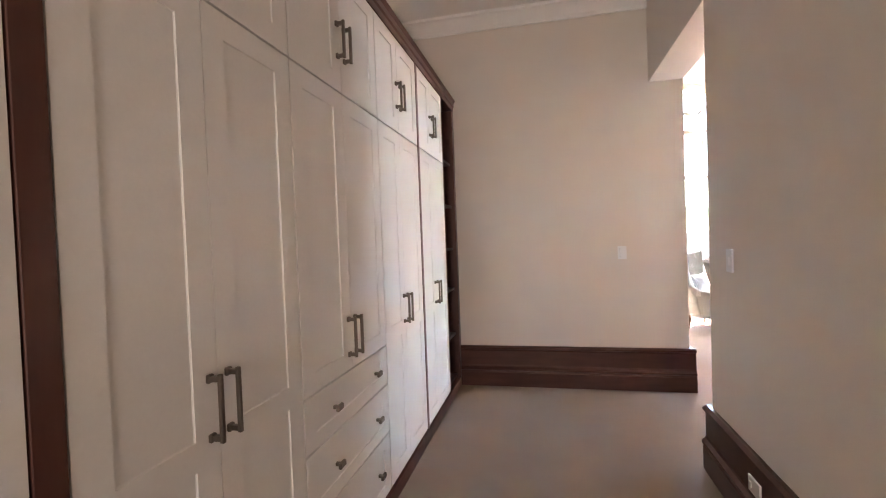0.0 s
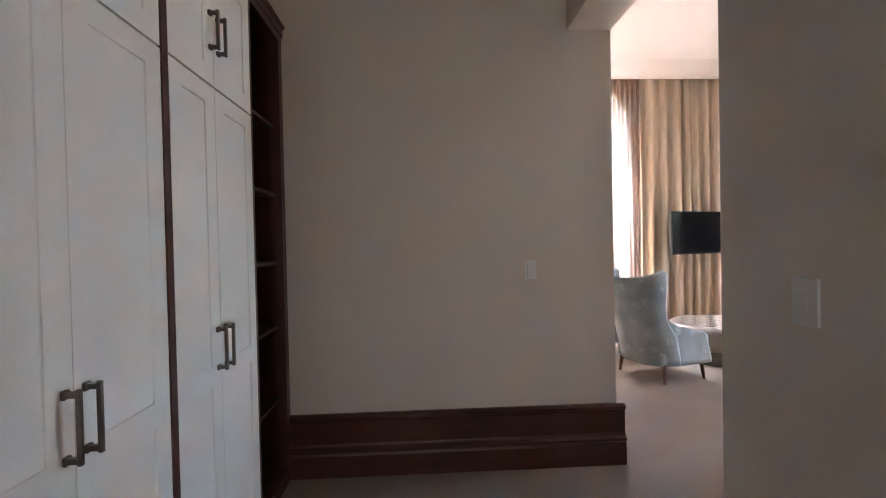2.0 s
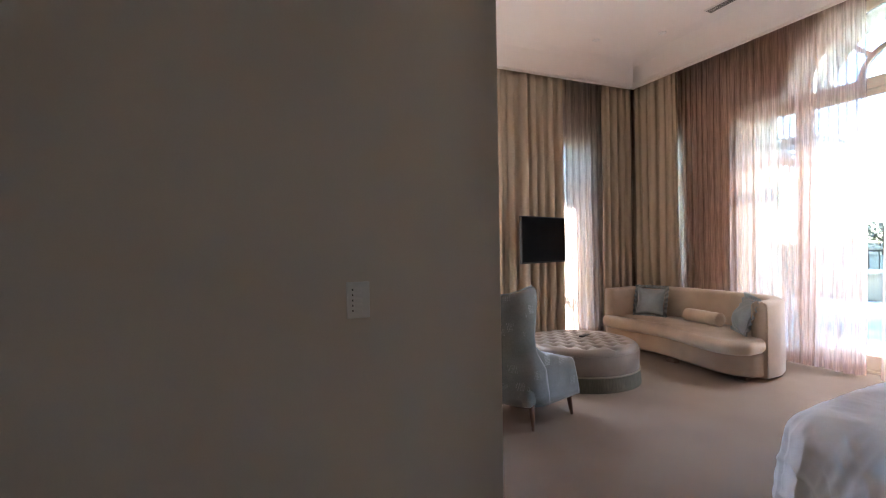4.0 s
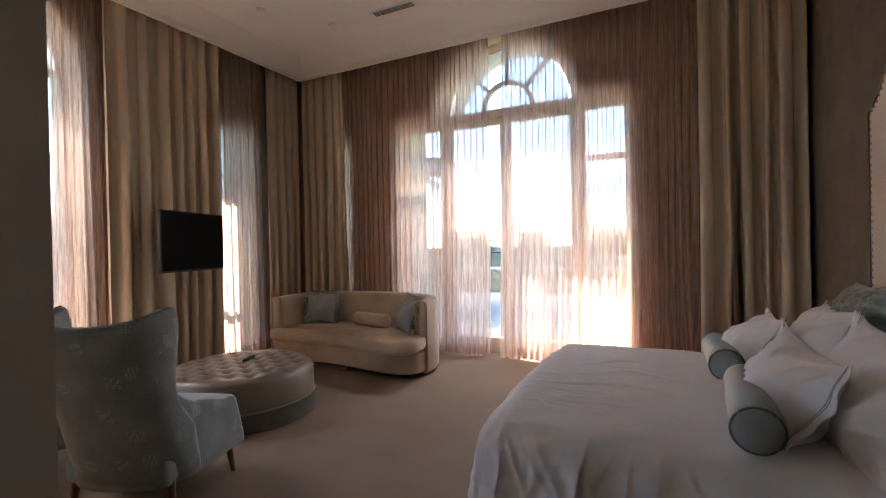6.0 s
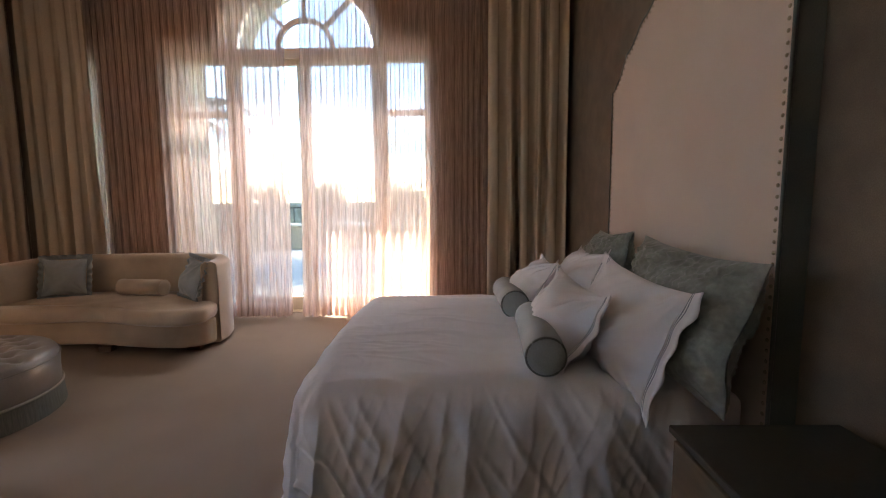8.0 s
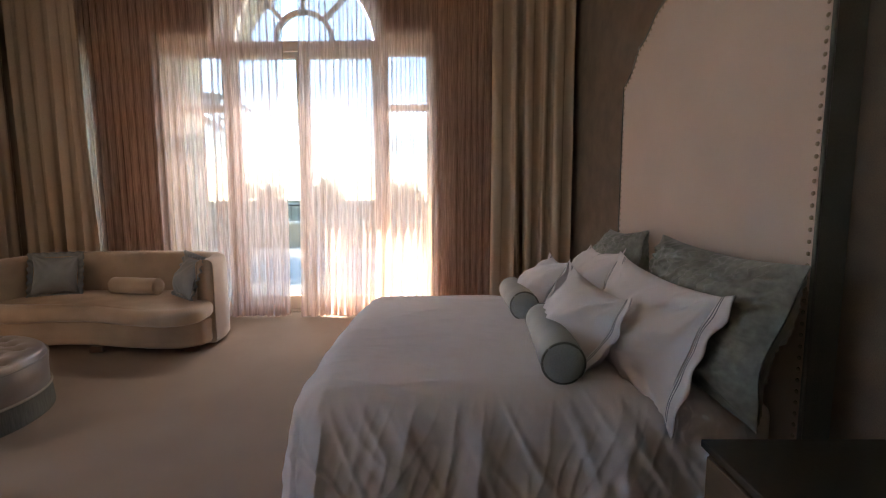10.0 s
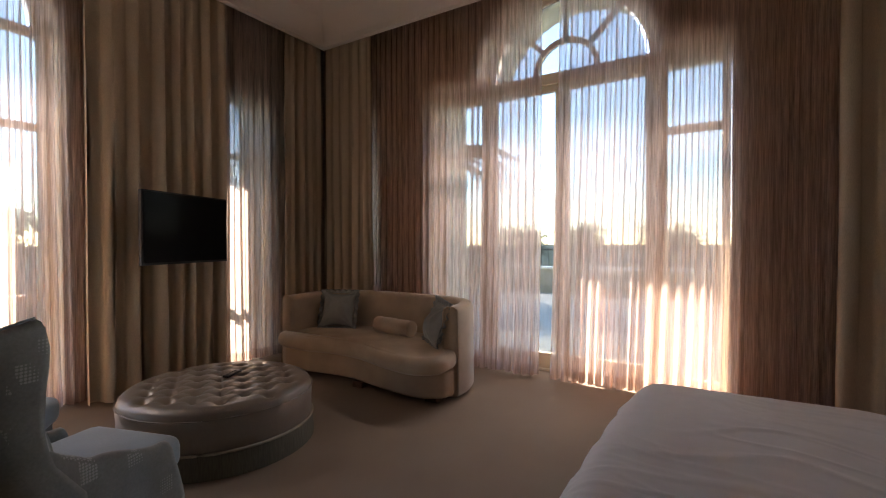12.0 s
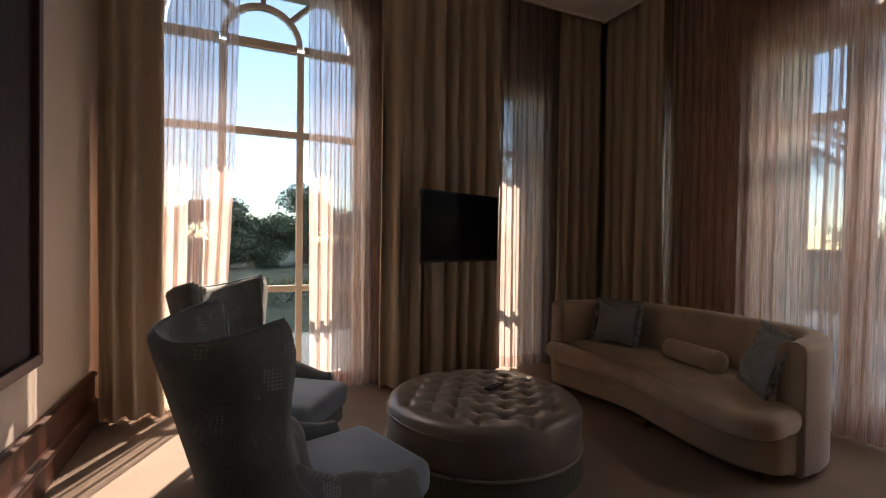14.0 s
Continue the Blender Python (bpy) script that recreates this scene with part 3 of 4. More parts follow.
bar, arc, ray, pane, half_pane = window("window_2", "y", "tall cream-framed arched window with a fanlight")
for a0, a1 in ((0.542, 0.60), (2.28, 2.338), (1.08, 1.14), (1.74, 1.80)):
    bar(a0, a1, 0.002, 3.10)
for a0, a1 in ((0.60, 1.08), (1.14, 1.74), (1.80, 2.28)):
    for z0, z1 in ((0.002, 0.08), (0.865, 0.925), (2.30, 2.36), (3.085, 3.16)):
        bar(a0, a1, z0, z1)
    for z0, z1 in ((0.08, 0.865), (0.925, 2.30), (2.36, 3.085)):
        pane(a0, a1, z0, z1)
fan(BC, arc, ray, half_pane, 3.14)

for nm, ax, a, b in (("window_3", "x", 3.202, 3.798), ("window_4", "y", 3.792, 4.338)):
    bar, arc, ray, pane, half_pane = window(nm, ax, "narrow cream-framed window with transoms")
    bar(a, a + 0.055, 0.002, 3.078), bar(b - 0.055, b, 0.002, 3.078)
    zs = (0.002, 0.08, 0.865, 0.925, 2.345, 2.405, 3.0, 3.078)
    for k in range(0, 8, 2):
        bar(a + 0.055, b - 0.055, zs[k], zs[k + 1])
    for k in range(1, 7, 2):
        pane(a + 0.055, b - 0.055, zs[k], zs[k + 1])


# ---- curtains ----
def curtain(kind, axis, plane, a0, a1, z0, z1, lam, amp, material, label, seed, thick=0.0, overlap=2.0, lean=(0.0, 0.0), hem=None, rows=22):
    """A pleated cloth along a wall. Fold widths vary; lean slides the two edges at the floor."""
    rnd = random.Random(seed)
    n_f = max(2, int(round(abs(a1 - a0) / lam)))
    widths = [0.65 + 0.7 * rnd.random() for _ in range(n_f)]
    tot = sum(widths)
    per = 18 if thick else 14
    pts = []
    acc = 0.0
    for k, w in enumerate(widths):
        am = amp * (0.7 + 0.6 * rnd.random())
        ph = rnd.uniform(-0.25, 0.25)
        for q in range(per):
            u = q / per
            s = (acc + w * u - overlap * w * math.sin(4 * math.pi * u) / (4 * math.pi)) / tot
            pts.append((s, am * math.sin(2 * math.pi * u) + 0.25 * am * math.sin(4 * math.pi * u + ph), rnd.random()))
        acc += w
    pts.append((1.0, 0.0, 0.0))
    def at(i, j, off=0.0, zlo=None):
        s, d, _ = pts[i]
        t = j / (rows - 1)                       # 0 at the top
        z = z1 + ((z0 if zlo is None else zlo) - z1) * t
        a = a0 + s * (a1 - a0)
        a += (lean[0] * (1 - s) + lean[1] * s) * t * (0.4 + 0.6 * t)
        a += 0.012 * math.sin(3.1 * t + 9 * s + seed) * t
        dd = d * (0.75 + 0.45 * t) + 0.010 * math.sin(5 * t + 23 * s + seed) * t + off
        if thick:
            L = abs(a1 - a0)
            a += 0.022 * t * noise.noise(Vector((s * L * 5 + seed, z * 0.55, 1.7)))
            dd *= 1 + 0.55 * t * noise.noise(Vector((s * L * 7 - z * 0.25, z * 0.4, seed * 2.3)))
            dd += 0.006 * noise.noise(Vector((s * L * 14 + 0.5 * z, z * 0.9, seed))) + 0.020 * t * noise.noise(Vector((s * L * 3.5, z * 0.5, seed + 9.0)))
            dd = max(-0.068, min(0.062, dd))
        if t > 0.96:
            z += 0.006 * math.sin(40 * s + seed)
        return Vector((plane + dd, a, z)) if axis == "x" else Vector((a, plane + dd, z))
    top = empty(kind, label=label, category="curtain", group=kind + "s on the window walls")
    if thick:
        m = len(pts)
        bm = grid(2 * m, rows, lambda i, j: at(i, j) if i < m else at(2 * m - 1 - i, j, thick), close_u=True, caps=False)
        part("fabric", bm, material, top, smooth=True)
        part("hem", grid(m, 2, lambda i, j: at(i, rows - 1, -0.003) + Vector((0, 0, 0.10 * (1 - j)))), material, top, smooth=True)
    else:
        part("fabric", grid(len(pts), rows, at), material, top, smooth=True)
        if hem:
            part("hem", grid(len(pts), 3, lambda i, j: at(i, rows - 1, -0.004) + Vector((0, 0, 0.11 * (1 - j / 2)))), hem, top, smooth=True)
    return top


SH, DR = "rose-taupe voile sheer curtain hanging to the carpet", "heavy tan lined drape hanging in deep folds"
ZT = 3.97
curtain("sheer_curtain", "x", 5.165, 1.06, 3.98, 0.025, ZT, 0.085, 0.030, M_SHEER, SH, 3, lean=(0.05, 0.0), hem=M_HEM)
curtain("sheer_curtain", "x", 5.165, -2.03, 0.86, 0.025, ZT, 0.085, 0.030, M_SHEER, SH, 4, lean=(0.0, 0.10), hem=M_HEM)
curtain("sheer_curtain", "y", 4.10, 0.40, 1.25, 0.025, ZT, 0.085, 0.026, M_SHEER, SH, 5, lean=(0.0, -0.12), hem=M_HEM)
curtain("sheer_curtain", "y", 4.10, 1.80, 2.75, 0.025, ZT, 0.080, 0.028, M_SHEER, SH, 6, lean=(0.03, 0.0), hem=M_HEM)
curtain("sheer_curtain", "y", 4.10, 3.56, 5.05, 0.025, ZT, 0.115, 0.024, M_SHEERW, "pale voile sheer curtain over the narrow window", 7, hem=M_HEM)
curtain("drape", "y", 3.925, 0.33, 0.72, 0.02, ZT, 0.14, 0.052, M_DRAPE, DR, 11, 0.006, 0.5, lean=(0.0, 0.03))
curtain("drape", "y", 3.925, 2.42, 3.62, 0.02, ZT, 0.17, 0.052, M_DRAPE, DR, 12, 0.006, 1.0)
curtain("drape", "y", 3.925, 4.40, 4.93, 0.02, ZT, 0.14, 0.050, M_DRAPE, DR, 13, 0.006, 1.0)
curtain("drape", "x", 5.005, 3.155, 3.86, 0.02, ZT, 0.13, 0.050, M_DRAPE, DR, 14, 0.006, 1.0, lean=(-0.02, 0.0))
curtain("drape", "x", 5.005, -2.02, -1.17, 0.02, ZT, 0.155, 0.052, M_DRAPE, DR, 15, 0.006, 1.0)


# ---- ceiling fittings ----
vent = empty("ceiling_vent", (4.13, 1.74, ZE + 0.164), 0, "white slot air diffuser in the ceiling", "vent")
part("frame", box((-0.05, -0.26, -0.012), (0.05, 0.26, 0.0), 0.003, 1), M_PLASTIC, vent)
for k in range(4):
    part("slot", box((-0.040 + 0.022 * k, -0.245, -0.0145), (-0.028 + 0.022 * k, 0.245, -0.0122)), M_DARKPL, vent)
for x, y in ((3.46, 3.00), (4.08, 2.55)):
    dl = empty("downlight", (x, y, ZE + 0.164), 0, "small round recessed ceiling downlight, switched off", "downlight", "bedroom downlights")
    part("ring", lathe([(0.030, 0.0), (0.045, 0.0), (0.045, -0.006), (0.032, -0.010), (0.030, -0.006)], 24), M_PLASTIC, dl, smooth=True)
    part("lens", lathe([(0.0, -0.002), (0.031, -0.002), (0.031, -0.001), (0.0, -0.001)], 20), M_DARKPL, dl)

# ---- dark framed panel on the side wall ----
fr = empty("wall_picture", (X0 + 0.002, 0, 0), 0, "large dark picture in a red-brown wooden frame", "picture")
for lo, hi in (((0, 1.72, 0.69), (0.05, 2.93, 0.75)), ((0, 1.72, 2.84), (0.05, 2.93, 2.90)), ((0, 1.72, 0.75), (0.05, 1.78, 2.84)), ((0, 2.87, 0.75), (0.05, 2.93, 2.84))):
    part("frame_bar", box(lo, hi, 0.008, 2), M_WOOD, fr)
part("picture_panel", box((0.0, 1.78, 0.75), (0.022, 2.87, 2.84)), mat("dark_canvas", (0.022, 0.011, 0.013), 0.8, grain=14, vary=0.4, blotch=2, blotch_amt=0.4, bump=0.1), fr)


# ---- television ----
tv = empty("television", (3.088, 3.625, 1.484), 18.1, "flat black television on a swivel wall bracket", "television")
part("housing", box((-0.487, 0.0, -0.311), (0.487, 0.035, 0.311), 0.006, 2), M_DARKPL, tv)
part("screen", box((-0.472, -0.003, -0.290), (0.472, 0.001, 0.297)), M_SCREEN, tv)
part("rear_cover", box((-0.34, 0.035, -0.22), (0.34, 0.065, 0.16), 0.015, 2), M_DARKPL, tv)
part("bracket_arm", tube([(0.0, 0.06, 0.0), (-0.03, 0.20, 0.0), (0.12, 0.54, 0.0)], 0.018), M_DARKPL, tv)
part("bracket_plate", box((0.05, 0.525, -0.12), (0.19, 0.54, 0.12), 0.004, 1), M_DARKPL, tv)


# ---- soft shapes ----
def slouch(x, z, seed):
    return 0.028 * noise.noise(Vector((x * 2.6 + seed, z * 3.2, seed * 1.7))) + 0.018 * noise.noise(Vector((x * 7 + seed, z * 7, seed)))


def pillow_bm(w, h, t, n=46, wr=0.014, seed=0, pinch=0.10, crush=0.0):
    """A stuffed pillow in the local x-z plane, y being its thickness. Corners stick out as ears and pull creases."""
    def side(sg):
        def fn(i, j):
            u, v = -1 + 2 * i / (n - 1), -1 + 2 * j / (n - 1)
            fu, fv = 1 - abs(u) ** 2.1, 1 - abs(v) ** 2.1
            body = max(fu, 0) * max(fv, 0)
            th = t * 0.5 * body ** 0.60 * (1.10 - 0.22 * v)
            x = u * w / 2 * (1 - pinch * (1 - v * v) * abs(u))
            z = v * h / 2 * (1 - pinch * (1 - u * u) * abs(v))
            k = 1.4 * noise.noise(Vector((x * 6 + seed, z * 6, seed * 3.1 + sg))) + 0.5 * noise.noise(Vector((x * 15, z * 15 + seed, seed)))
            k += 0.9 * (0.35 - abs(noise.noise(Vector((x * 10 - z * 6 + seed, z * 9, 2.0 + seed)))))
            for cu in (-1, 1):
                for cv in (-1, 1):
                    dx, dz = (u - cu) * w / 2, (v - cv) * h / 2
                    dist = math.hypot(dx, dz)
                    if dist > 1e-4:
                        k += 0.75 * math.exp(-dist / 0.13) * math.sin(13 * math.atan2(dz, dx) + 3 * noise.noise(Vector((dx * 5, dz * 5, seed))))
            if crush:
                k += crush * (abs(noise.noise(Vector((x * 26 + z * 12, z * 34 - x * 14, seed)))) - 0.2) * (1.2 + v)
            return Vector((x, sg * (th + wr * k * min(1, th / (t * 0.16))) + 0.003 * sg + slouch(x, z, seed), z))
        return fn
    bm = bmesh.new()
    for sg in (-1, 1):
        merge(bm, grid(n, n, side(sg)))
    bmesh.ops.remove_doubles(bm, verts=bm.verts[:], dist=0.0055)
    return bm


def end_flange(w, h, sg, seed, a, b, pinch=0.10, n=26, thin=0.0025):
    """A loose rippled cloth border beyond one short end of a pillow, from a to b outside its seam."""
    def pt(i, j):
        v = -1 + 2 * i / (n - 1)
        k, back = (j, 1) if j < 5 else (9 - j, -1)
        o = a + (b - a) * k / 4
        q = o / 0.06
        x = sg * (w / 2 * (1 - pinch * (1 - v * v)) + o + 0.006 * q * math.sin(5 * v + seed))
        z = v * (h / 2 + 0.020 * q * abs(v) ** 3) - 0.012 * q * (v < -0.5)
        wav = 0.009 * math.sin(4.2 * v + 1.3 * seed + sg) + 0.008 * math.sin(11.5 * v + 2.1 * seed) - 0.012 * max(0.0, abs(v) - 0.7) / 0.3
        return Vector((x, q * wav + slouch(sg * w / 2, z, seed) + back * thin, z))
    return grid(n, 10, pt, close_v=True, caps=True)


def pillow(name, m, w, h, t, material, label, flange=0.0, seed=0, stitch=False, category="pillow", crush=0.0):
    p = empty(name, label=label, category=category, group="bed pillows" if name == "bed_pillow" else "")
    p.matrix_basis = m
    part("cushion", pillow_bm(w, h, t, n=76 if crush else 60, wr=0.014 if crush else 0.019, seed=seed, crush=crush), material, p, smooth=True)
    if flange:
        for sg in (-1, 1):
            f = part("flange", end_flange(w, h, sg, seed, -0.012, flange), material, p, smooth=True)
            if stitch:
                for a in (0.006, 0.016):
                    part("stitching", end_flange(w, h, sg, seed, a, a + 0.003, thin=0.0036), M_STITCH, f, "fine blue-grey stitched line", smooth=True)
    return p


def bolster(name, a, b, r, material, cap, label):
    a, b = Vector(a), Vector(b)
    L = (b - a).length
    o = empty(name, label=label, category="bolster pillow", group=name + "s")
    o.matrix_basis = Matrix.Translation(a) @ (b - a).to_track_quat("Z", "Y").to_matrix().to_4x4()
    prof_ = [(0.0, 0.004), (r * 0.5, 0.0), (r * 0.88, 0.004), (r * 0.97, 0.015)] + [(r * (1.0 + 0.02 * math.sin(k * 1.7)), 0.03 + (L - 0.06) * k / 8) for k in range(9)] + [(r * 0.97, L - 0.015), (r * 0.88, L - 0.004), (r * 0.5, L), (0.0, L - 0.004)]
    def pt(i, j):
        ang = 2 * math.pi * i / 36
        rr, z = prof_[j]
        rr *= 1 + 0.012 * math.sin(3 * ang + z * 9)
        return Vector((rr * math.cos(ang), rr * math.sin(ang), z))
    part("body", grid(36, len(prof_), pt, close_u=True, caps=False), material, o, smooth=True)
    for z in (0.010, L - 0.010):
        part("piping", tube([(r * 0.955 * math.cos(k * math.pi / 18), r * 0.955 * math.sin(k * math.pi / 18), z) for k in range(37)], 0.005, 6), cap, o, smooth=True)
    return o


# ---- bed ----
BX0, BX1, BYH, BYF, BZ = 1.74, 3.48, -1.94, -0.09, 0.585
bed = empty("bed", (0, 0, 0), 0, "double bed with white cotton sheet and a ruffled skirt", "bed")
part("base", box((BX0 + 0.03, BYH, 0.10), (BX1 - 0.03, BYF - 0.03, 0.34), 0.01, 1), M_FABWALL, bed)
part("mattress", box((BX0 + 0.01, BYH, 0.34), (BX1 - 0.01, BYF - 0.02, BZ - 0.02), 0.05, 4), M_COTTON, bed, smooth=True)
def skirt(i, j):
    n = 260
    per = [(BX0 + 0.02, BYH), (BX0 + 0.02, BYF), (BX1 - 0.02, BYF), (BX1 - 0.02, BYH)]
    t = i / (n - 1) * 3
    k = min(int(t), 2)
    a, b = Vector(per[k]), Vector(per[k + 1])
    p = a.lerp(b, t - k)
    out = ((-1, 0), (0, 1), (1, 0))[k]
    w = 0.012 * math.sin(i * 0.9) * (j / 3)
    return Vector((p.x + out[0] * w, p.y + out[1] * w, 0.36 - 0.35 * j / 3))
part("skirt", grid(260, 4, skirt), M_COTTON, bed, "gathered white bed skirt", smooth=True)
for x, y in ((BX0 + 0.12, BYH + 0.12), (BX1 - 0.12, BYH + 0.12), (BX0 + 0.12, BYF - 0.15), (BX1 - 0.12, BYF - 0.15)):
    part("leg", box((x - 0.03, y - 0.03, 0.0), (x + 0.03, y + 0.03, 0.10), 0.004, 1), M_LEG, bed)


NDU = 290
def crease(x, y, seed, width):
    return max(0.0, 1 - abs(noise.noise(Vector((x, y, seed)))) / width)


def duvet_pt(i, j, nu=NDU, nv=NDU):
    drop, Rr = 0.60, 0.17
    cx, hw = (BX0 + BX1) / 2, (BX1 - BX0) / 2 - 0.125
    yf, yh = BYF - 0.155, -1.80
    u = -(hw + drop) + 2 * (hw + drop) * i / (nu - 1)
    v = yh + (yf + drop - yh) * j / (nv - 1)
    ex, ey = max(abs(u) - hw, 0) * (1 if u > 0 else -1), max(v - yf, 0)
    r = math.hypot(ex, ey)
    x, y = max(-hw, min(hw, u)), min(v, yf)
    z = BZ + 0.045 + 0.030 * (1 - (x / hw) ** 2) - 0.02 * max(0, (yh + 0.12 - v) / 0.12)
    mask = max(0.0, 0.45 + 1.1 * noise.noise(Vector((u * 1.9 + 3, v * 1.7, 6.2))))
    bend = 0.25 * noise.noise(Vector((u * 1.5, v * 1.5, 2.0)))
    wr = 0.010 * noise.noise(Vector((u * 3.2, v * 1.6, 1.3)))
    wr += 0.011 * mask * crease(u * 6.0 + bend * 6, v * 1.5 + u * 0.8, 4.0, 0.16)
    wr += 0.006 * mask * crease(u * 11 - v * 2.0 + bend * 9, v * 2.6 - u * 2.5, 9.0, 0.20)
    wr += 0.004 * crease(u * 5 + v * 6, v * 7 - u * 4, 12.0, 0.12) * max(0.0, noise.noise(Vector((u * 2.5, v * 2.5, 17.0))))
    if r > 1e-6:
        d = Vector((ex, ey)) / r
        q = Rr * math.pi / 2
        if r < q:
            hz, dn = Rr * math.sin(r / Rr), Rr * (1 - math.cos(r / Rr))
            fl = 0.45 * r / q
        else:
            hz, dn = Rr + (r - q) * 0.13, Rr + (r - q) * 0.985
            fl = 0.45 + 0.55 * min(1, (r - q) / 0.3)
        along = y if abs(ex) > ey else x
        ang = math.atan2(ey, abs(ex)) * 1.1
        ph = along * 46 + ang * 12 + 6.0 * noise.noise(Vector((along * 2.2, 3.0, ang)))
        slant = -7.0 * dn
        ridge = 1 - 2 * abs(math.sin(0.5 * (ph + slant))) ** 0.6
        gate = max(0.0, 0.55 + 1.2 * noise.noise(Vector((along * 2.3, 5.0 + dn * 1.5, ang))))
        hz += fl * (0.017 * ridge * gate + 0.014 * math.sin(0.47 * ph + slant * 0.4) + 0.022 * noise.noise(Vector((along * 7 + dn * 5, dn * 2.5, 7.0))))
        hz += fl * 0.017 * crease(along * 9 + dn * 5, dn * 2.0 + ang, 21.0, 0.20) + fl * 0.010 * crease(along * 17 - dn * 7, dn * 3.4 + ang, 27.0, 0.25)
        x, y, z = x + d.x * hz, y + d.y * hz, z - dn
        z = max(z, 0.05 + 0.02 * noise.noise(Vector((x * 6, y * 6, 0))))
        wr *= max(0, 1 - fl)
    return Vector((cx + x, y, z + wr))


dv = empty("duvet", (0, 0, 0), 0, "white cotton duvet draped over the bed with soft creases", "duvet")
d_ob = part("cover", grid(NDU, NDU, duvet_pt), M_COTTON, dv, smooth=True)
sd = d_ob.modifiers.new("thickness", "SOLIDIFY")
sd.thickness, sd.offset = 0.022, -1
rim = [duvet_pt(0, j) for j in range(NDU)] + [duvet_pt(i, NDU - 1) for i in range(1, NDU - 1)] + [duvet_pt(NDU - 1, j) for j in range(NDU - 1, -1, -1)]
part("edge_seam", tube([tuple(p) for p in rim], 0.006, 6), M_COTTON, dv, smooth=True)

# leaning pillows: tilt back about x, faces towards the foot
def lean_pose(x, y, z, tilt, turn=0.0, roll=0.0):
    return Matrix.Translation((x, y, z)) @ Euler((radians(-tilt), radians(roll), radians(180 + turn)), "XYZ").to_matrix().to_4x4()

pillow("bed_pillow", lean_pose(1.99, -1.77, 0.86, 14, 4, 2), 0.88, 0.58, 0.29, M_GREENV, "large sage green crushed velvet pillow against the headboard", seed=1, crush=1.5)
pillow("bed_pillow", lean_pose(3.00, -1.77, 0.865, 16, -3, -3), 0.78, 0.58, 0.29, M_GREENV, "large sage green crushed velvet pillow against the headboard", seed=2, crush=1.5)
pillow("bed_pillow", lean_pose(2.05, -1.55, 0.785, 21, 6, 4), 0.70, 0.50, 0.27, M_COTTON, "white cotton flanged pillow with blue-grey stitching", 0.065, 3, True)
pillow("bed_pillow", lean_pose(2.90, -1.58, 0.80, 24, -4, -4), 0.68, 0.49, 0.27, M_COTTON, "white cotton flanged pillow with blue-grey stitching", 0.065, 4, True)
pillow("bed_pillow", lean_pose(2.15, -1.285, 0.775, 28, 6, 5), 0.52, 0.43, 0.26, M_COTTON, "small white cotton flanged pillow leaning in front", 0.055, 5, True)
pillow("bed_pillow", lean_pose(2.95, -1.31, 0.775, 30, -3, -4), 0.52, 0.42, 0.26, M_COTTON, "small white cotton flanged pillow leaning in front", 0.055, 6, True)
bolster("bed_bolster", (1.76, -1.14, 0.725), (2.36, -1.18, 0.74), 0.084, M_BOLSTER, M_SIDEFAB, "sage grey satin bolster with piped ends")
bolster("bed_bolster", (2.64, -1.14, 0.735), (3.20, -1.14, 0.725), 0.084, M_BOLSTER, M_SIDEFAB, "sage grey satin bolster with piped ends")

# headboard: a tall panel with a shaped top
HC, HW_, HY = 2.585, 0.895, -1.97
half = [(HW_, 0.30), (HW_, 2.125), (0.85, 2.14), (0.79, 2.17), (0.735, 2.215), (0.69, 2.27), (0.66, 2.31), (0.625, 2.32), (0.56, 2.345), (0.495, 2.385), (0.44, 2.43), (0.385, 2.455), (0.33, 2.465), (0.26, 2.50), (0.18, 2.545), (0.09, 2.57), (0.0, 2.58)]
outline = [(HC + a, z) for a, z in half] + [(HC - a, z) for a, z in half[-2::-1]]
hb = empty("headboard", (0, 0, 0), 0, "tall cream suede headboard with a shaped studded outline", "headboard")
part("panel", prism(outline, YH + 0.02, HY, "y"), M_PANEL, hb)
def off(pts, d):
    res = []
    for k in range(len(pts)):
        a, b = Vector(pts[max(k - 1, 0)]), Vector(pts[min(k + 1, len(pts) - 1)])
        t = (b - a).normalized()
        res.append((pts[k][0] + t.y * d, pts[k][1] - t.x * d))
    return res
edge = off(outline, 0.012)
part("side_band", prism(off(outline, 0.016) + off(outline, 0.001)[::-1], YH + 0.004, HY - 0.004, "y"), M_SIDEFAB, hb, "grey-green velvet edge band")
part("piping", tube([(a, HY - 0.002, z) for a, z in edge], 0.008, 8), M_SIDEFAB, hb, smooth=True)
studs = []
pts = [Vector((a, 0, z)) for a, z in off(outline, -0.014)]
acc, step = 0.0, 0.042
for k in range(len(pts) - 1):
    seg = (pts[k + 1] - pts[k]).length
    while acc < seg:
        studs.append(pts[k].lerp(pts[k + 1], acc / seg))
        acc += step
    acc -= seg
stud_mesh = None
for p in studs:
    if stud_mesh is None:
        first = part("stud", lathe([(0.0085, 0.0), (0.0075, 0.0035), (0.004, 0.006), (0.0005, 0.0068)], 10), M_STUD, hb, "antique brass stud", smooth=True)
        stud_mesh = first.data
        ob = first
    else:
        ob = new("stud", stud_mesh)
        ob.parent = hb
    ob.matrix_basis = pose(p.x, HY, p.z, -90)

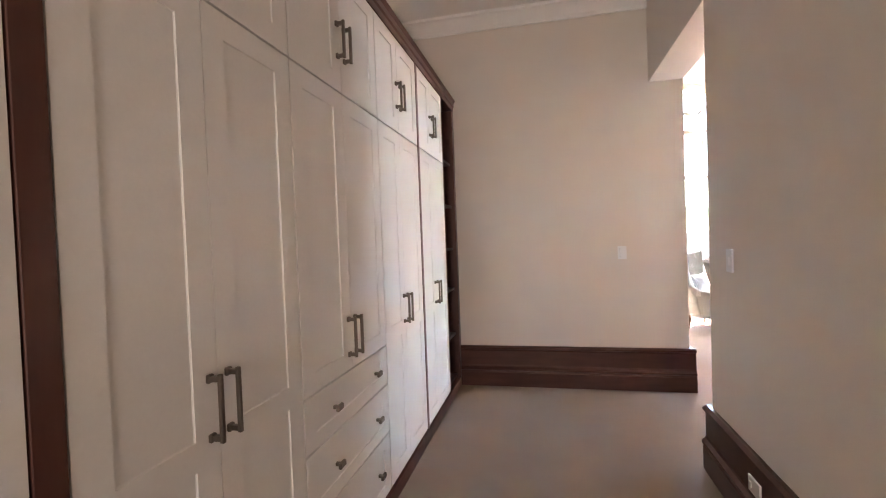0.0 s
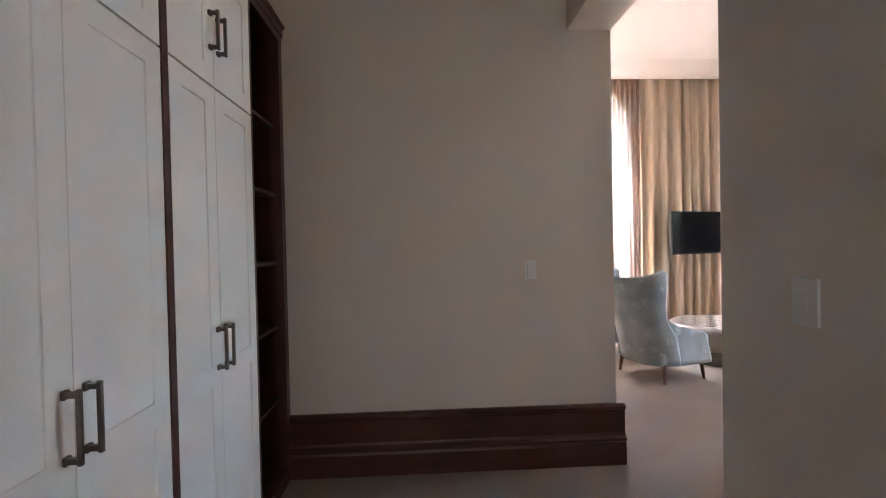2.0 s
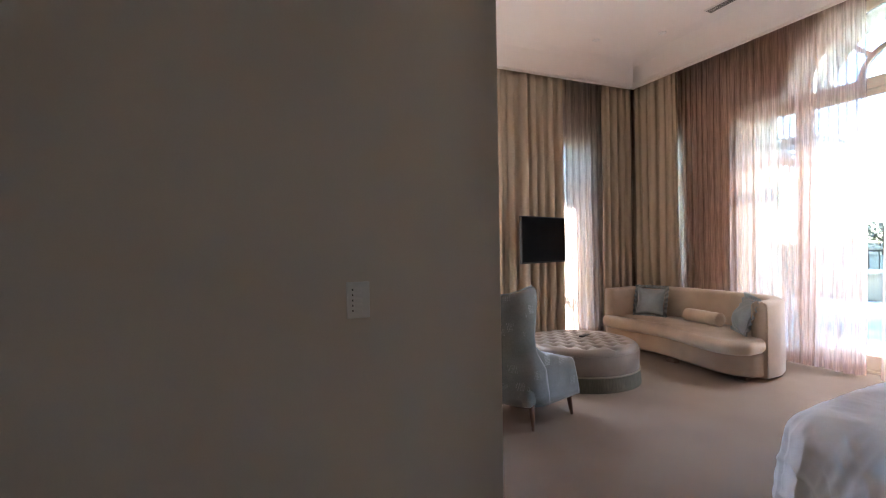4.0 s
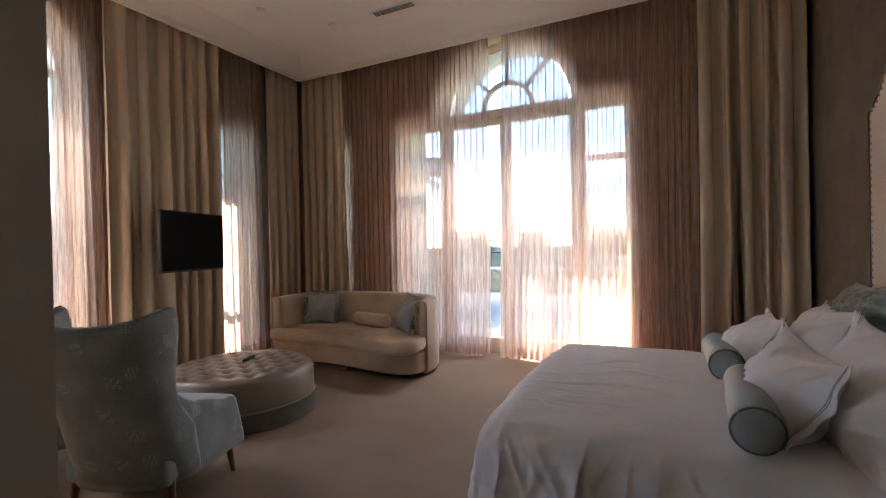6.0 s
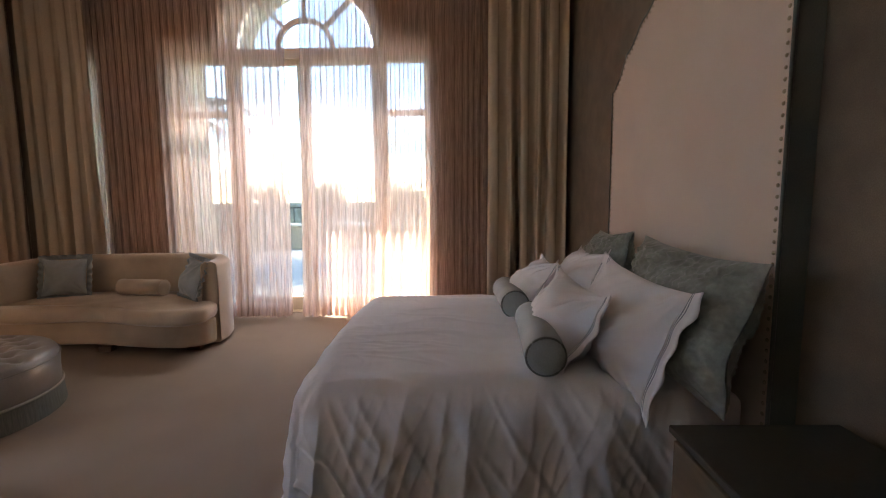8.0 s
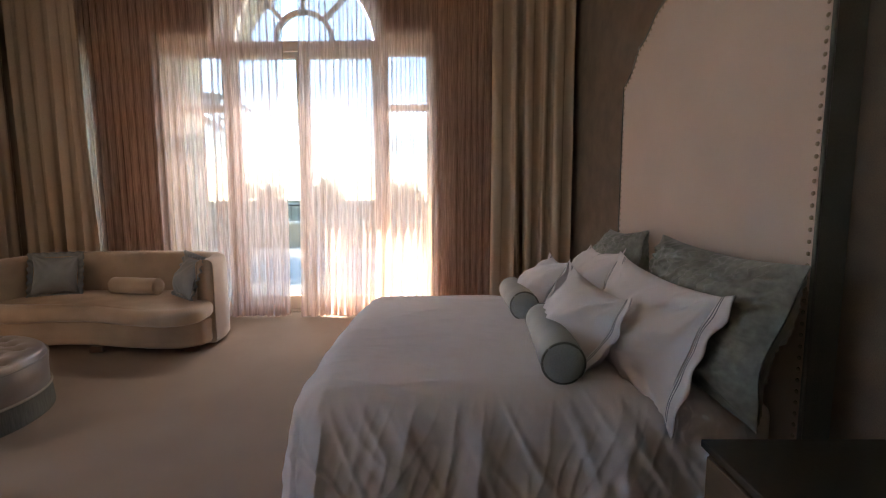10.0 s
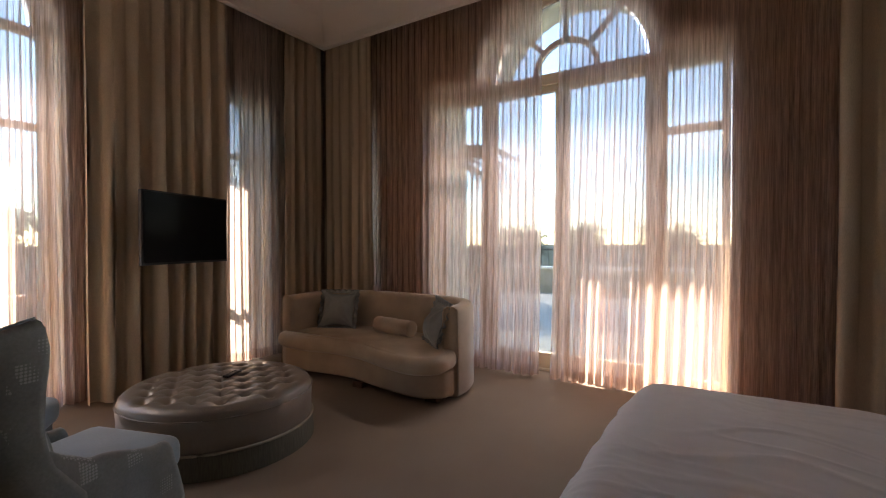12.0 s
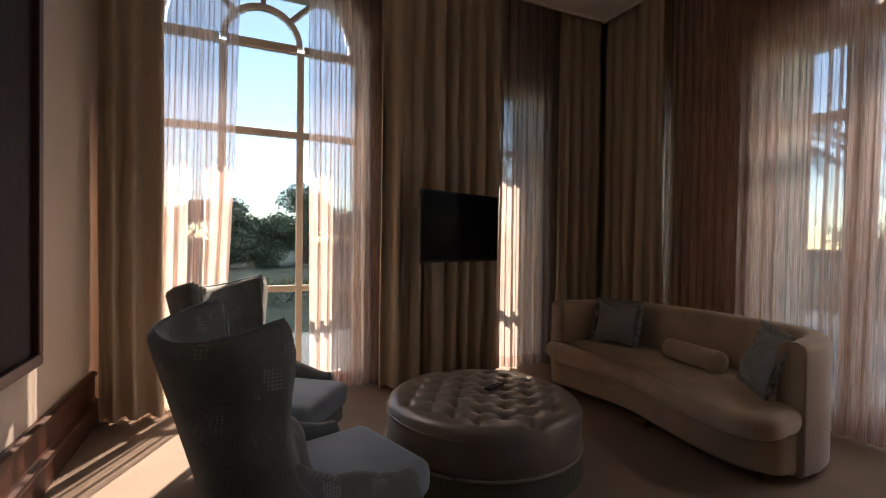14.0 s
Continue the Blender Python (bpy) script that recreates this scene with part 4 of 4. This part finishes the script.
# nightstand
ns = empty("nightstand", (0.30, -2.02, 0.0), 0, "dark olive lacquered nightstand with bronze veneered sides", "nightstand")
part("top", box((0.42, -0.0, 0.595), (1.12, 0.55, 0.62), 0.003, 1), M_NIGHT, ns)
part("body", box((0.43, 0.01, 0.06), (1.11, 0.53, 0.594), 0.004, 1), M_NIGHTF, ns)
for z0, z1 in ((0.09, 0.33), (0.34, 0.58)):
    d = part("drawer", box((0.445, 0.53, z0), (1.095, 0.545, z1), 0.003, 1), M_NIGHTF, ns)
    part("handle", tube([(0.68, 0.552, (z0 + z1) / 2), (0.86, 0.552, (z0 + z1) / 2)], 0.007), M_STUD, d)
part("plinth", box((0.45, 0.03, 0.0), (1.09, 0.51, 0.06)), M_NIGHT, ns)


# ---- sofa ----
def spline(pts, n):
    """Catmull-Rom through 2D points."""
    P = [Vector(p) for p in pts]
    P = [2 * P[0] - P[1]] + P + [2 * P[-1] - P[-2]]
    out = []
    m = len(P) - 3
    for k in range(n):
        t = k / (n - 1) * m
        i = min(int(t), m - 1)
        f = t - i
        a, b, c, d = P[i:i + 4]
        out.append(0.5 * ((2 * b) + (c - a) * f + (2 * a - 5 * b + 4 * c - d) * f * f + (3 * b - a - 3 * c + d) * f ** 3))
    return out


def pad(poly, z0, z1, r, crown=0.0):
    """A closed outline padded up with rounded edges: inset rings at top and bottom."""
    c = sum(poly, Vector((0, 0))) / len(poly)
    n = len(poly)
    nor = []
    for k in range(n):
        t = (poly[(k + 1) % n] - poly[k - 1]).normalized()
        nor.append(Vector((t.y, -t.x)))
    s = 1 if sum((nor[k].dot(poly[k] - c)) for k in range(n)) > 0 else -1
    rings = []
    for k in range(6):
        a = math.pi / 2 * k / 5
        rings.append((r * (1 - math.sin(a)), z0 + r * (1 - math.cos(a))))
    for k in range(6):
        a = math.pi / 2 * k / 5
        rings.append((r * (1 - math.cos(a)), z1 - r * (1 - math.sin(a))))
    def pt(i, j):
        ins, z = rings[j]
        p = poly[i] - s * nor[i] * ins
        return Vector((p.x, p.y, z))
    bm = grid(n, len(rings), pt, close_u=True)
    bm.verts.ensure_lookup_table()
    L = len(rings)
    bm.faces.new([bm.verts[i * L] for i in range(n)])
    mid = bm.verts.new((c.x, c.y, z1 + crown))
    bm.verts.ensure_lookup_table()
    for i in range(n):
        bm.faces.new((bm.verts[i * L + L - 1], bm.verts[((i + 1) % n) * L + L - 1], mid))
    return bm


SB = spline([(4.16, 1.43), (4.40, 1.44), (4.62, 1.54), (4.76, 1.80), (4.80, 2.45), (4.74, 3.08), (4.58, 3.36), (4.34, 3.47), (3.98, 3.48)], 60)
def back_pt(i, j):
    n = len(SB)
    t = (SB[min(i + 1, n - 1)] - SB[max(i - 1, 0)]).normalized()
    nrm = Vector((-t.y, t.x))                      # inwards
    s = i / (n - 1)
    top = 0.80 + 0.02 * math.sin(math.pi * s)
    th = 0.15
    sec = [(0.02, 0.03), (0.0, 0.06), (0.0, top - 0.05), (0.012, top - 0.018), (0.04, top), (th - 0.04, top), (th - 0.012, top - 0.018), (th, top - 0.05), (th, 0.30), (th, 0.03)]
    d, z = sec[j]
    p = SB[i] + nrm * d
    return Vector((p.x, p.y, z))
sofa = empty("sofa", (0, 0, 0), 0, "curved beige velvet sofa with serpentine seat front", "sofa")
part("backrest", grid(60, 10, back_pt, close_v=True, caps=True), M_SOFA, sofa, smooth=True)
def front(o):
    return spline([(4.12 - o * 0.3, 1.45 - o * 0.4), (4.00 - o, 1.50 - o * 0.5), (3.90 - o, 1.72), (3.95 - o, 2.15), (4.03 - o, 2.58), (3.98 - o, 3.05), (3.94 - o, 3.36 + o * 0.2), (4.02 - o * 0.4, 3.47 + o * 0.15)], 40)
inner = [Vector((4.60, 3.30)), Vector((4.68, 2.9)), Vector((4.70, 2.4)), Vector((4.66, 1.85)), Vector((4.50, 1.58))]
part("base", pad(front(0.0) + inner, 0.05, 0.288, 0.035), M_SOFA, sofa, smooth=True)
seat_front = spline([(4.10, 1.42), (3.86, 1.42), (3.72, 1.62), (3.77, 1.98), (3.88, 2.36), (3.89, 2.70), (3.83, 3.04), (3.86, 3.38), (3.98, 3.49)], 48)
part("seat", pad(seat_front + inner, 0.290, 0.435, 0.062, 0.02), M_SOFA, sofa, smooth=True)
for a, b in ((4.02, 2.42), (4.06, 1.62), (4.05, 3.35), (4.6, 1.75), (4.6, 3.2)):
    part("foot", box((a - 0.04, b - 0.06, 0.0), (a + 0.04, b + 0.06, 0.055), 0.004, 1), M_LEG, sofa)
for k in (0, 59):
    part("piping", tube([tuple(back_pt(k, j) + Vector((0, -0.002 if k == 0 else 0.002, 0))) for j in range(1, 10)], 0.006, 6), M_SOFA, sofa, smooth=True)


def ruffle(w, h, seed):
    n = 120
    def pt(i, j):
        t = 4 * i / n
        q, s = int(t) % 4, -1 + 2 * (t - int(t))
        u, v = ((s, -1), (1, s), (-s, 1), (-1, -s))[q]
        o = 0.045 * j / 2
        wav = 0.017 * math.sin(i * 1.35 + seed) * j / 2
        return Vector((u * (w / 2 - 0.012) + (o * u), wav, v * (h / 2 - 0.012) + (o * v)))
    bm = grid(n, 3, pt, close_u=True)
    return bm


def throw_pillow(m, s, label, seed):
    p = empty("throw_pillow", label=label, category="pillow", group="sofa throw pillows")
    p.matrix_basis = m
    part("cushion", pillow_bm(s, s, 0.15, seed=seed, wr=0.008), M_BLUEGREY, p, smooth=True)
    ob = part("ruffle", ruffle(s, s, seed), M_BLUEGREY, p, "ruffled edge", smooth=True)
    mod = ob.modifiers.new("thickness", "SOLIDIFY")
    mod.thickness = 0.003


throw_pillow(Matrix.Translation((4.40, 3.08, 0.63)) @ Euler((radians(-16), 0, radians(-70)), "XYZ").to_matrix().to_4x4(), 0.38, "blue-grey silk throw pillow with ruffled edge", 1)
throw_pillow(Matrix.Translation((4.27, 1.72, 0.63)) @ Euler((radians(-18), radians(4), radians(-130)), "XYZ").to_matrix().to_4x4(), 0.38, "blue-grey silk throw pillow leaning on the sofa arm", 2)
bolster("sofa_bolster", (4.35, 2.05, 0.525), (4.42, 2.54, 0.525), 0.078, M_SOFA, M_SOFA, "beige velvet bolster on the sofa")

# ---- ottoman ----
OX, OY, OR = 2.66, 2.45, 0.60
ot = empty("ottoman", (OX, OY, 0.0), 0, "round button-tufted pewter leather ottoman with fringe", "ottoman")
part("drum", lathe([(0.0, 0.14), (OR - 0.01, 0.14), (OR, 0.15), (OR, 0.25), (OR + 0.004, 0.335), (OR - 0.004, 0.345), (0.0, 0.345)], 72), M_LEATHER, ot, smooth=True)
buttons = []
sp = 0.165
for i in range(-6, 7):
    for j in range(-6, 7):
        x, y = (i + 0.5 * (j % 2)) * sp, j * sp * 0.80
        if math.hypot(x, y) < OR - 0.05:
            buttons.append((x, y))
def tuft(x, y):
    ds = sorted((math.hypot(x - a, y - b), a, b) for a, b in buttons)[:2]
    d0, d1 = ds[0][0], ds[1][0]
    dip = math.exp(-(d0 / 0.028) ** 2) * 0.022
    crease = math.exp(-((d1 - d0) / 0.05) ** 2)
    puff = 0.014 * min(1.0, d0 / 0.080) ** 0.8
    ux, uy = ds[1][1] - ds[0][1], ds[1][2] - ds[0][2]
    ll = math.hypot(ux, uy)
    t = ((x - ds[0][1]) * ux + (y - ds[0][2]) * uy) / (ll * ll)
    perp = abs((x - ds[0][1]) * uy - (y - ds[0][2]) * ux) / ll
    fold = 0.0045 * math.exp(-(perp / 0.010) ** 2) * (1 if 0 <= t <= 1 and ll < 0.172 else 0)
    return puff - dip - fold
NR, NA = 52, 200
def top_pt(i, j):
    rr = OR * (j / (NR - 1))
    a = 2 * math.pi * i / NA
    x, y = rr * math.cos(a), rr * math.sin(a)
    e = max(0.0, (rr - (OR - 0.07)) / 0.07)
    z = 0.385 + 0.015 * (1 - (rr / OR) ** 2) + tuft(x, y) * (1 - 0.5 * e)
    z -= 0.05 * (1 - math.sqrt(max(0, 1 - e * e)))
    return Vector((x, y, z)) if j < NR - 1 else Vector((x * 0.995, y * 0.995, 0.343))
part("tufted_top", grid(NA, NR, top_pt, close_u=True), M_LEATHER, ot, smooth=True)
bmesh_button = None
for x, y in buttons:
    if bmesh_button is None:
        o = part("button", lathe([(0.011, 0.0), (0.010, 0.005), (0.005, 0.009), (0.0005, 0.010)], 10), M_LEATHER, ot, smooth=True)
        bmesh_button = o.data
    else:
        o = new("button", bmesh_button)
        o.parent = ot
    o.matrix_basis = pose(x, y, 0.385 + 0.015 * (1 - (math.hypot(x, y) / OR) ** 2) - 0.018)
for z, m_, cr in ((0.344, M_LEATHER, 0.004), (0.150, M_CORD, 0.009)):
    part("cord", tube([((OR + 0.006) * math.cos(k * math.pi / 36), (OR + 0.006) * math.sin(k * math.pi / 36), z) for k in range(73)], cr, 8), m_, ot, "twisted trim cord", smooth=True)
part("fringe", grid(360, 4, lambda i, j: Vector(((OR + 0.004 + 0.0012 * math.sin(i * 2.1) + 0.012 * j / 3) * math.cos(i * math.pi / 180), (OR + 0.004 + 0.0012 * math.sin(i * 2.1) + 0.012 * j / 3) * math.sin(i * math.pi / 180), 0.148 - 0.145 * j / 3)), close_u=True), M_FRINGE, ot, "dark taupe bullion fringe", smooth=True)
part("base", lathe([(0.0, 0.0), (OR - 0.04, 0.0), (OR - 0.04, 0.14), (0.0, 0.14)], 40), M_FRINGE, ot)
rm = empty("remote_control", (2.76, 2.475, 0.415), 25, "black remote control lying on the ottoman", "remote control")
part("body", box((-0.085, -0.022, 0.0), (0.085, 0.022, 0.018), 0.006, 2), M_DARKPL, rm, smooth=True)
for k in range(4):
    part("button", box((-0.06 + 0.03 * k, -0.008, 0.017), (-0.045 + 0.03 * k, 0.008, 0.021), 0.002, 1), M_IRON, rm)


# ---- wing chairs ----
def smoothstep(a, b, x):
    t = max(0.0, min(1.0, (x - a) / (b - a)))
    return t * t * (3 - 2 * t)


NS = 61
def chair_plan(a, inset):
    w, back = 0.335 - inset, 0.315 - inset
    s = abs(a)
    sg = 1 if a >= 0 else -1
    if s <= 0.55:
        th = s / 0.55 * math.pi / 2
        c, q = max(math.cos(th), 0.0), math.sin(th)
        return Vector((-0.03 - back * c ** 0.75, sg * w * q ** 0.75))
    return Vector((-0.03 + (s - 0.55) / 0.45 * 0.36, sg * (w + 0.01 * (s - 0.55))))
def lean_back(p, z):
    f = max(0.0, (z - 0.22) / 0.88)
    pin = 0.035 * math.exp(-((z - 0.62) / 0.18) ** 2)
    return Vector((p.x - 0.25 * f, p.y * (1 + 0.05 * f ** 1.5 - pin), z))
def section(H, low_in, nz, j):
    # height and inset round the shell's edge: outside up, over the rim, inside down
    if j < nz:
        return 0.17 + (H - 0.03 - 0.17) * j / (nz - 1), 0.0
    if j < nz + 3:
        return ((H - 0.008, 0.010), (H, 0.032), (H - 0.008, 0.056))[j - nz]
    return (H - 0.03) + (low_in - (H - 0.03)) * (j - nz - 3) / (nz - 1), 0.066
def back_shell(i, j):
    u = -1 + 2 * i / (NS - 1)
    z, ins = section(1.035 + 0.070 * abs(u) ** 2.2, 0.28, 14, j)
    reach = 0.485 + 0.075 * smoothstep(0.66, 1.06, z) + 0.06 * smoothstep(0.62, 0.40, z) if z > 0.4 else 0.52
    return lean_back(chair_plan(u * reach, ins), z)
def arm_shell(sg):
    def fn(i, j):
        s = 0.38 + 0.62 * i / 24
        H = 0.70 - 0.15 * smoothstep(0.40, 0.62, s) - 0.07 * smoothstep(0.62, 0.95, s)
        z, ins = section(H, 0.28, 8, j)
        p = lean_back(chair_plan(sg * s, ins + 0.001), z)
        if s > 0.97:
            p.x -= 0.012
        return p
    return fn


def wing_chair(m, label):
    c = empty("wing_chair", label=label, category="armchair", group="armchairs by the ottoman")
    c.matrix_basis = m
    part("backrest", grid(NS, 31, back_shell, close_v=True, caps=True), M_CHAIR, c, "blue-grey velvet back with pale dot clusters", smooth=True)
    for sg in (-1, 1):
        part("armrest", grid(25, 19, arm_shell(sg), close_v=True, caps=True), M_CHAIR, c, smooth=True)
    part("seat_frame", box((-0.30, -0.30, 0.17), (0.345, 0.30, 0.31), 0.03, 3), M_CHAIR, c, smooth=True)
    part("seat", box((-0.27, -0.27, 0.29), (0.395, 0.27, 0.45), 0.055, 4), M_SEAT, c, "pale blue velvet seat cushion", smooth=True)
    cu = part("back_cushion", pillow_bm(0.46, 0.34, 0.14, seed=9, wr=0.006), M_CHAIR, c, smooth=True)
    cu.matrix_basis = Matrix.Translation((-0.17, 0, 0.61)) @ Euler((radians(-22), 0, radians(90)), "XYZ").to_matrix().to_4x4()
    part("piping", tube([tuple(back_shell(i, 15) + Vector((0, 0, 0.001))) for i in range(NS)], 0.006, 6), M_SEAT, c, smooth=True)
    for x, y in ((-0.257, -0.30), (-0.257, 0.30), (0.257, -0.30), (0.257, 0.30)):
        part("leg", tube([(x * 0.95, y * 0.92, 0.19), (x * 0.975, y * 0.96, 0.10), (x, y, 0.0)], [0.024, 0.020, 0.013], 10), M_LEG, c, "tapered walnut leg", smooth=True)
    return c


ch = wing_chair(pose(1.535, 1.80, 0, 0, 0, 18), "blue-grey velvet wing chair with tapered walnut legs")
copy_thing(ch, pose(1.43, 2.885, 0, 0, 0, -36))

# ---- outdoors ----
structure("ground", box((-400, -400, -0.60), (400, 400, -0.12)), M_GRASS, "wide lawn reaching the horizon")
structure("terrace", box((XT + 0.852, -8.0, -0.3), (13.0, 6.5, -0.03)), M_PAVE, "pale paved terrace outside the window")
structure("terrace_north", box((-3.0, YT + 0.562, -0.3), (XT + 0.851, 7.0, -0.03)), M_PAVE, "pale paved strip along the house")
par = empty("parapet", (13.2, 0, 0), 0, "cream plastered parapet with a dark iron railing", "parapet")
part("wall", box((-0.12, -20, -0.12), (0.12, 20, 0.62), 0.01, 1), M_OUTWALL, par)
part("coping", box((-0.17, -20, 0.62), (0.17, 20, 0.70), 0.015, 2), M_FRAME, par)
part("rail", box((-0.02, -20, 1.14), (0.02, 20, 1.18), 0.004, 1), M_IRON, par)
baluster = None
for k in range(80):
    y = -8 + 0.2 * k
    if baluster is None:
        o = part("baluster", box((-0.008, -0.008, 0.69), (0.008, 0.008, 1.15)), M_IRON, par)
        baluster = o.data
    else:
        o = new("baluster", baluster)
        o.parent = par
    o.matrix_basis = pose(0, y, 0)


def leaf_cloud(centres, n, size, seed, squash=0.8):
    rnd = random.Random(seed)
    verts, faces = [], []
    for c, r in centres:
        for _ in range(n):
            while True:
                p = Vector((rnd.uniform(-1, 1), rnd.uniform(-1, 1), rnd.uniform(-1, 1)))
                if 0.25 < p.length < 1:
                    break
            p = Vector(c) + Vector((p.x * r, p.y * r, p.z * r * squash))
            a = Vector((rnd.gauss(0, 1), rnd.gauss(0, 1), rnd.gauss(0, 1))).normalized()
            b = a.orthogonal().normalized()
            s = size * rnd.uniform(0.6, 1.4)
            k = len(verts)
            verts += [p + a * s, p + b * s * 0.45, p - a * s, p - b * s * 0.45]
            faces.append((k, k + 1, k + 2, k + 3))
    bm = bmesh.new()
    vs = [bm.verts.new(v) for v in verts]
    for f in faces:
        bm.faces.new([vs[k] for k in f])
    return bm


def tree(x, y, h, r, material, seed, label, leaf=0.10, n=260):
    rnd = random.Random(seed)
    t = empty("tree", (x, y, -0.15), 0, label, "tree", "garden trees")
    part("trunk", tube([(0, 0, 0), (0.05 * h * rnd.uniform(-1, 1), 0.05 * h * rnd.uniform(-1, 1), h * 0.4), (0, 0.02 * h, h * 0.8)], [0.05 * h * 0.7, 0.03 * h, 0.012 * h], 8), M_BARK, t, smooth=True)
    cs = []
    for k in range(11):
        a = rnd.uniform(0, 6.28)
        d = r * math.sqrt(rnd.random()) * 0.8
        z = h * rnd.uniform(0.18, 0.90)
        c = (d * math.cos(a), d * math.sin(a), z)
        cs.append((c, r * rnd.uniform(0.34, 0.6)))
        part("limb", tube([(0, 0, h * 0.35), (c[0] * 0.5, c[1] * 0.5, z * 0.8), c], [0.018 * h, 0.011 * h, 0.004 * h], 6), M_BARK, t, smooth=True)
    part("crown", leaf_cloud(cs, n, leaf, seed), material, t)
    return t


GT = "leafy green garden tree with an uneven crown"
k = 0
for x, y, h, r in ((0.2, 26, 3.3, 1.9), (3.0, 27, 3.0, 1.8), (5.2, 30, 5.2, 2.0), (-2.6, 24, 2.9, 1.7), (1.6, 33, 3.4, 2.2), (8.0, 33, 3.6, 2.2), (-5.5, 28, 3.6, 2.2), (11.5, 30, 4.2, 2.0), (-8.5, 30, 4.0, 2.3), (15.0, 31, 4.6, 2.3)):
    tree(x, y, h, r, M_LEAF if k % 3 else M_LEAF2, 40 + k, GT, 0.10, 620)
    k += 1
for x, y, h, r in ((60, -14, 3.4, 3.5), (58, -4, 3.0, 3.2), (62, 6, 3.6, 3.6), (57, 14, 3.1, 3.4), (60, 24, 4.4, 3.6), (54, 33, 4.2, 3.5), (48, 42, 4.4, 3.5), (60, -26, 4.0, 3.6), (40, 50, 4.2, 3.4), (30, 48, 4.0, 3.3)):
    tree(x, y, h, r, M_LEAF2, 60 + k, "distant olive-green tree along the horizon", 0.22, 170)
    k += 1
hedge = empty("hedge", (0, 11.0, 0), 0, "low clipped hedge with yellow flowering tips", "hedge")
part("leaves", leaf_cloud([((-4 + 0.45 * q, 0, 0.15), 0.36) for q in range(30)], 170, 0.045, 5), M_LEAF, hedge, kind="stuff")
part("flowers", leaf_cloud([((-4 + 0.45 * q, 0, 0.40), 0.24) for q in range(30)], 50, 0.04, 6, 0.35), M_YELLOW, hedge, kind="stuff")


def palm(x, y, h, seed):
    rnd = random.Random(seed)
    t = empty("palm_tree", (x, y, -0.13), 0, "palm tree with drooping feathered fronds", "palm tree", "garden palms")
    part("trunk", tube([(0, 0, 0), (0.05, 0, h * 0.5), (0, 0, h)], [0.22, 0.16, 0.14], 10), M_BARK, t, smooth=True)
    for q in range(22):
        a = q * 2.399 + rnd.uniform(-0.2, 0.2)
        up = rnd.uniform(-0.35, 0.95)
        L = rnd.uniform(1.5, 2.0)
        d = Vector((math.cos(a), math.sin(a), 0))
        sp_ = [Vector((0, 0, h)) + d * (L * s) + Vector((0, 0, L * (up * s - (0.55 + 0.4 * up) * s * s))) for s in [k / 9 for k in range(10)]]
        bm = tube([tuple(p) for p in sp_], [0.022 - 0.002 * k for k in range(10)], 4)
        side = Vector((-d.y, d.x, 0))
        for k in range(44):
            s = 0.12 + 0.86 * k / 43
            i = min(int(s * 9), 8)
            p = sp_[i].lerp(sp_[i + 1], s * 9 - i)
            ll = 0.50 * math.sin(math.pi * (0.15 + 0.75 * s))
            for sg in (-1, 1):
                tip = p + side * sg * ll * 0.8 + d * ll * 0.45 + Vector((0, 0, -ll * 0.35))
                w = d * 0.016
                vs = [bm.verts.new(v) for v in (p - w, p + w, tip)]
                bm.faces.new(vs)
        part("frond", bm, M_PALM, t)
    return t


palm(10.7, 5.5, 3.6, 3)
palm(9.2, 6.8, 3.8, 8)
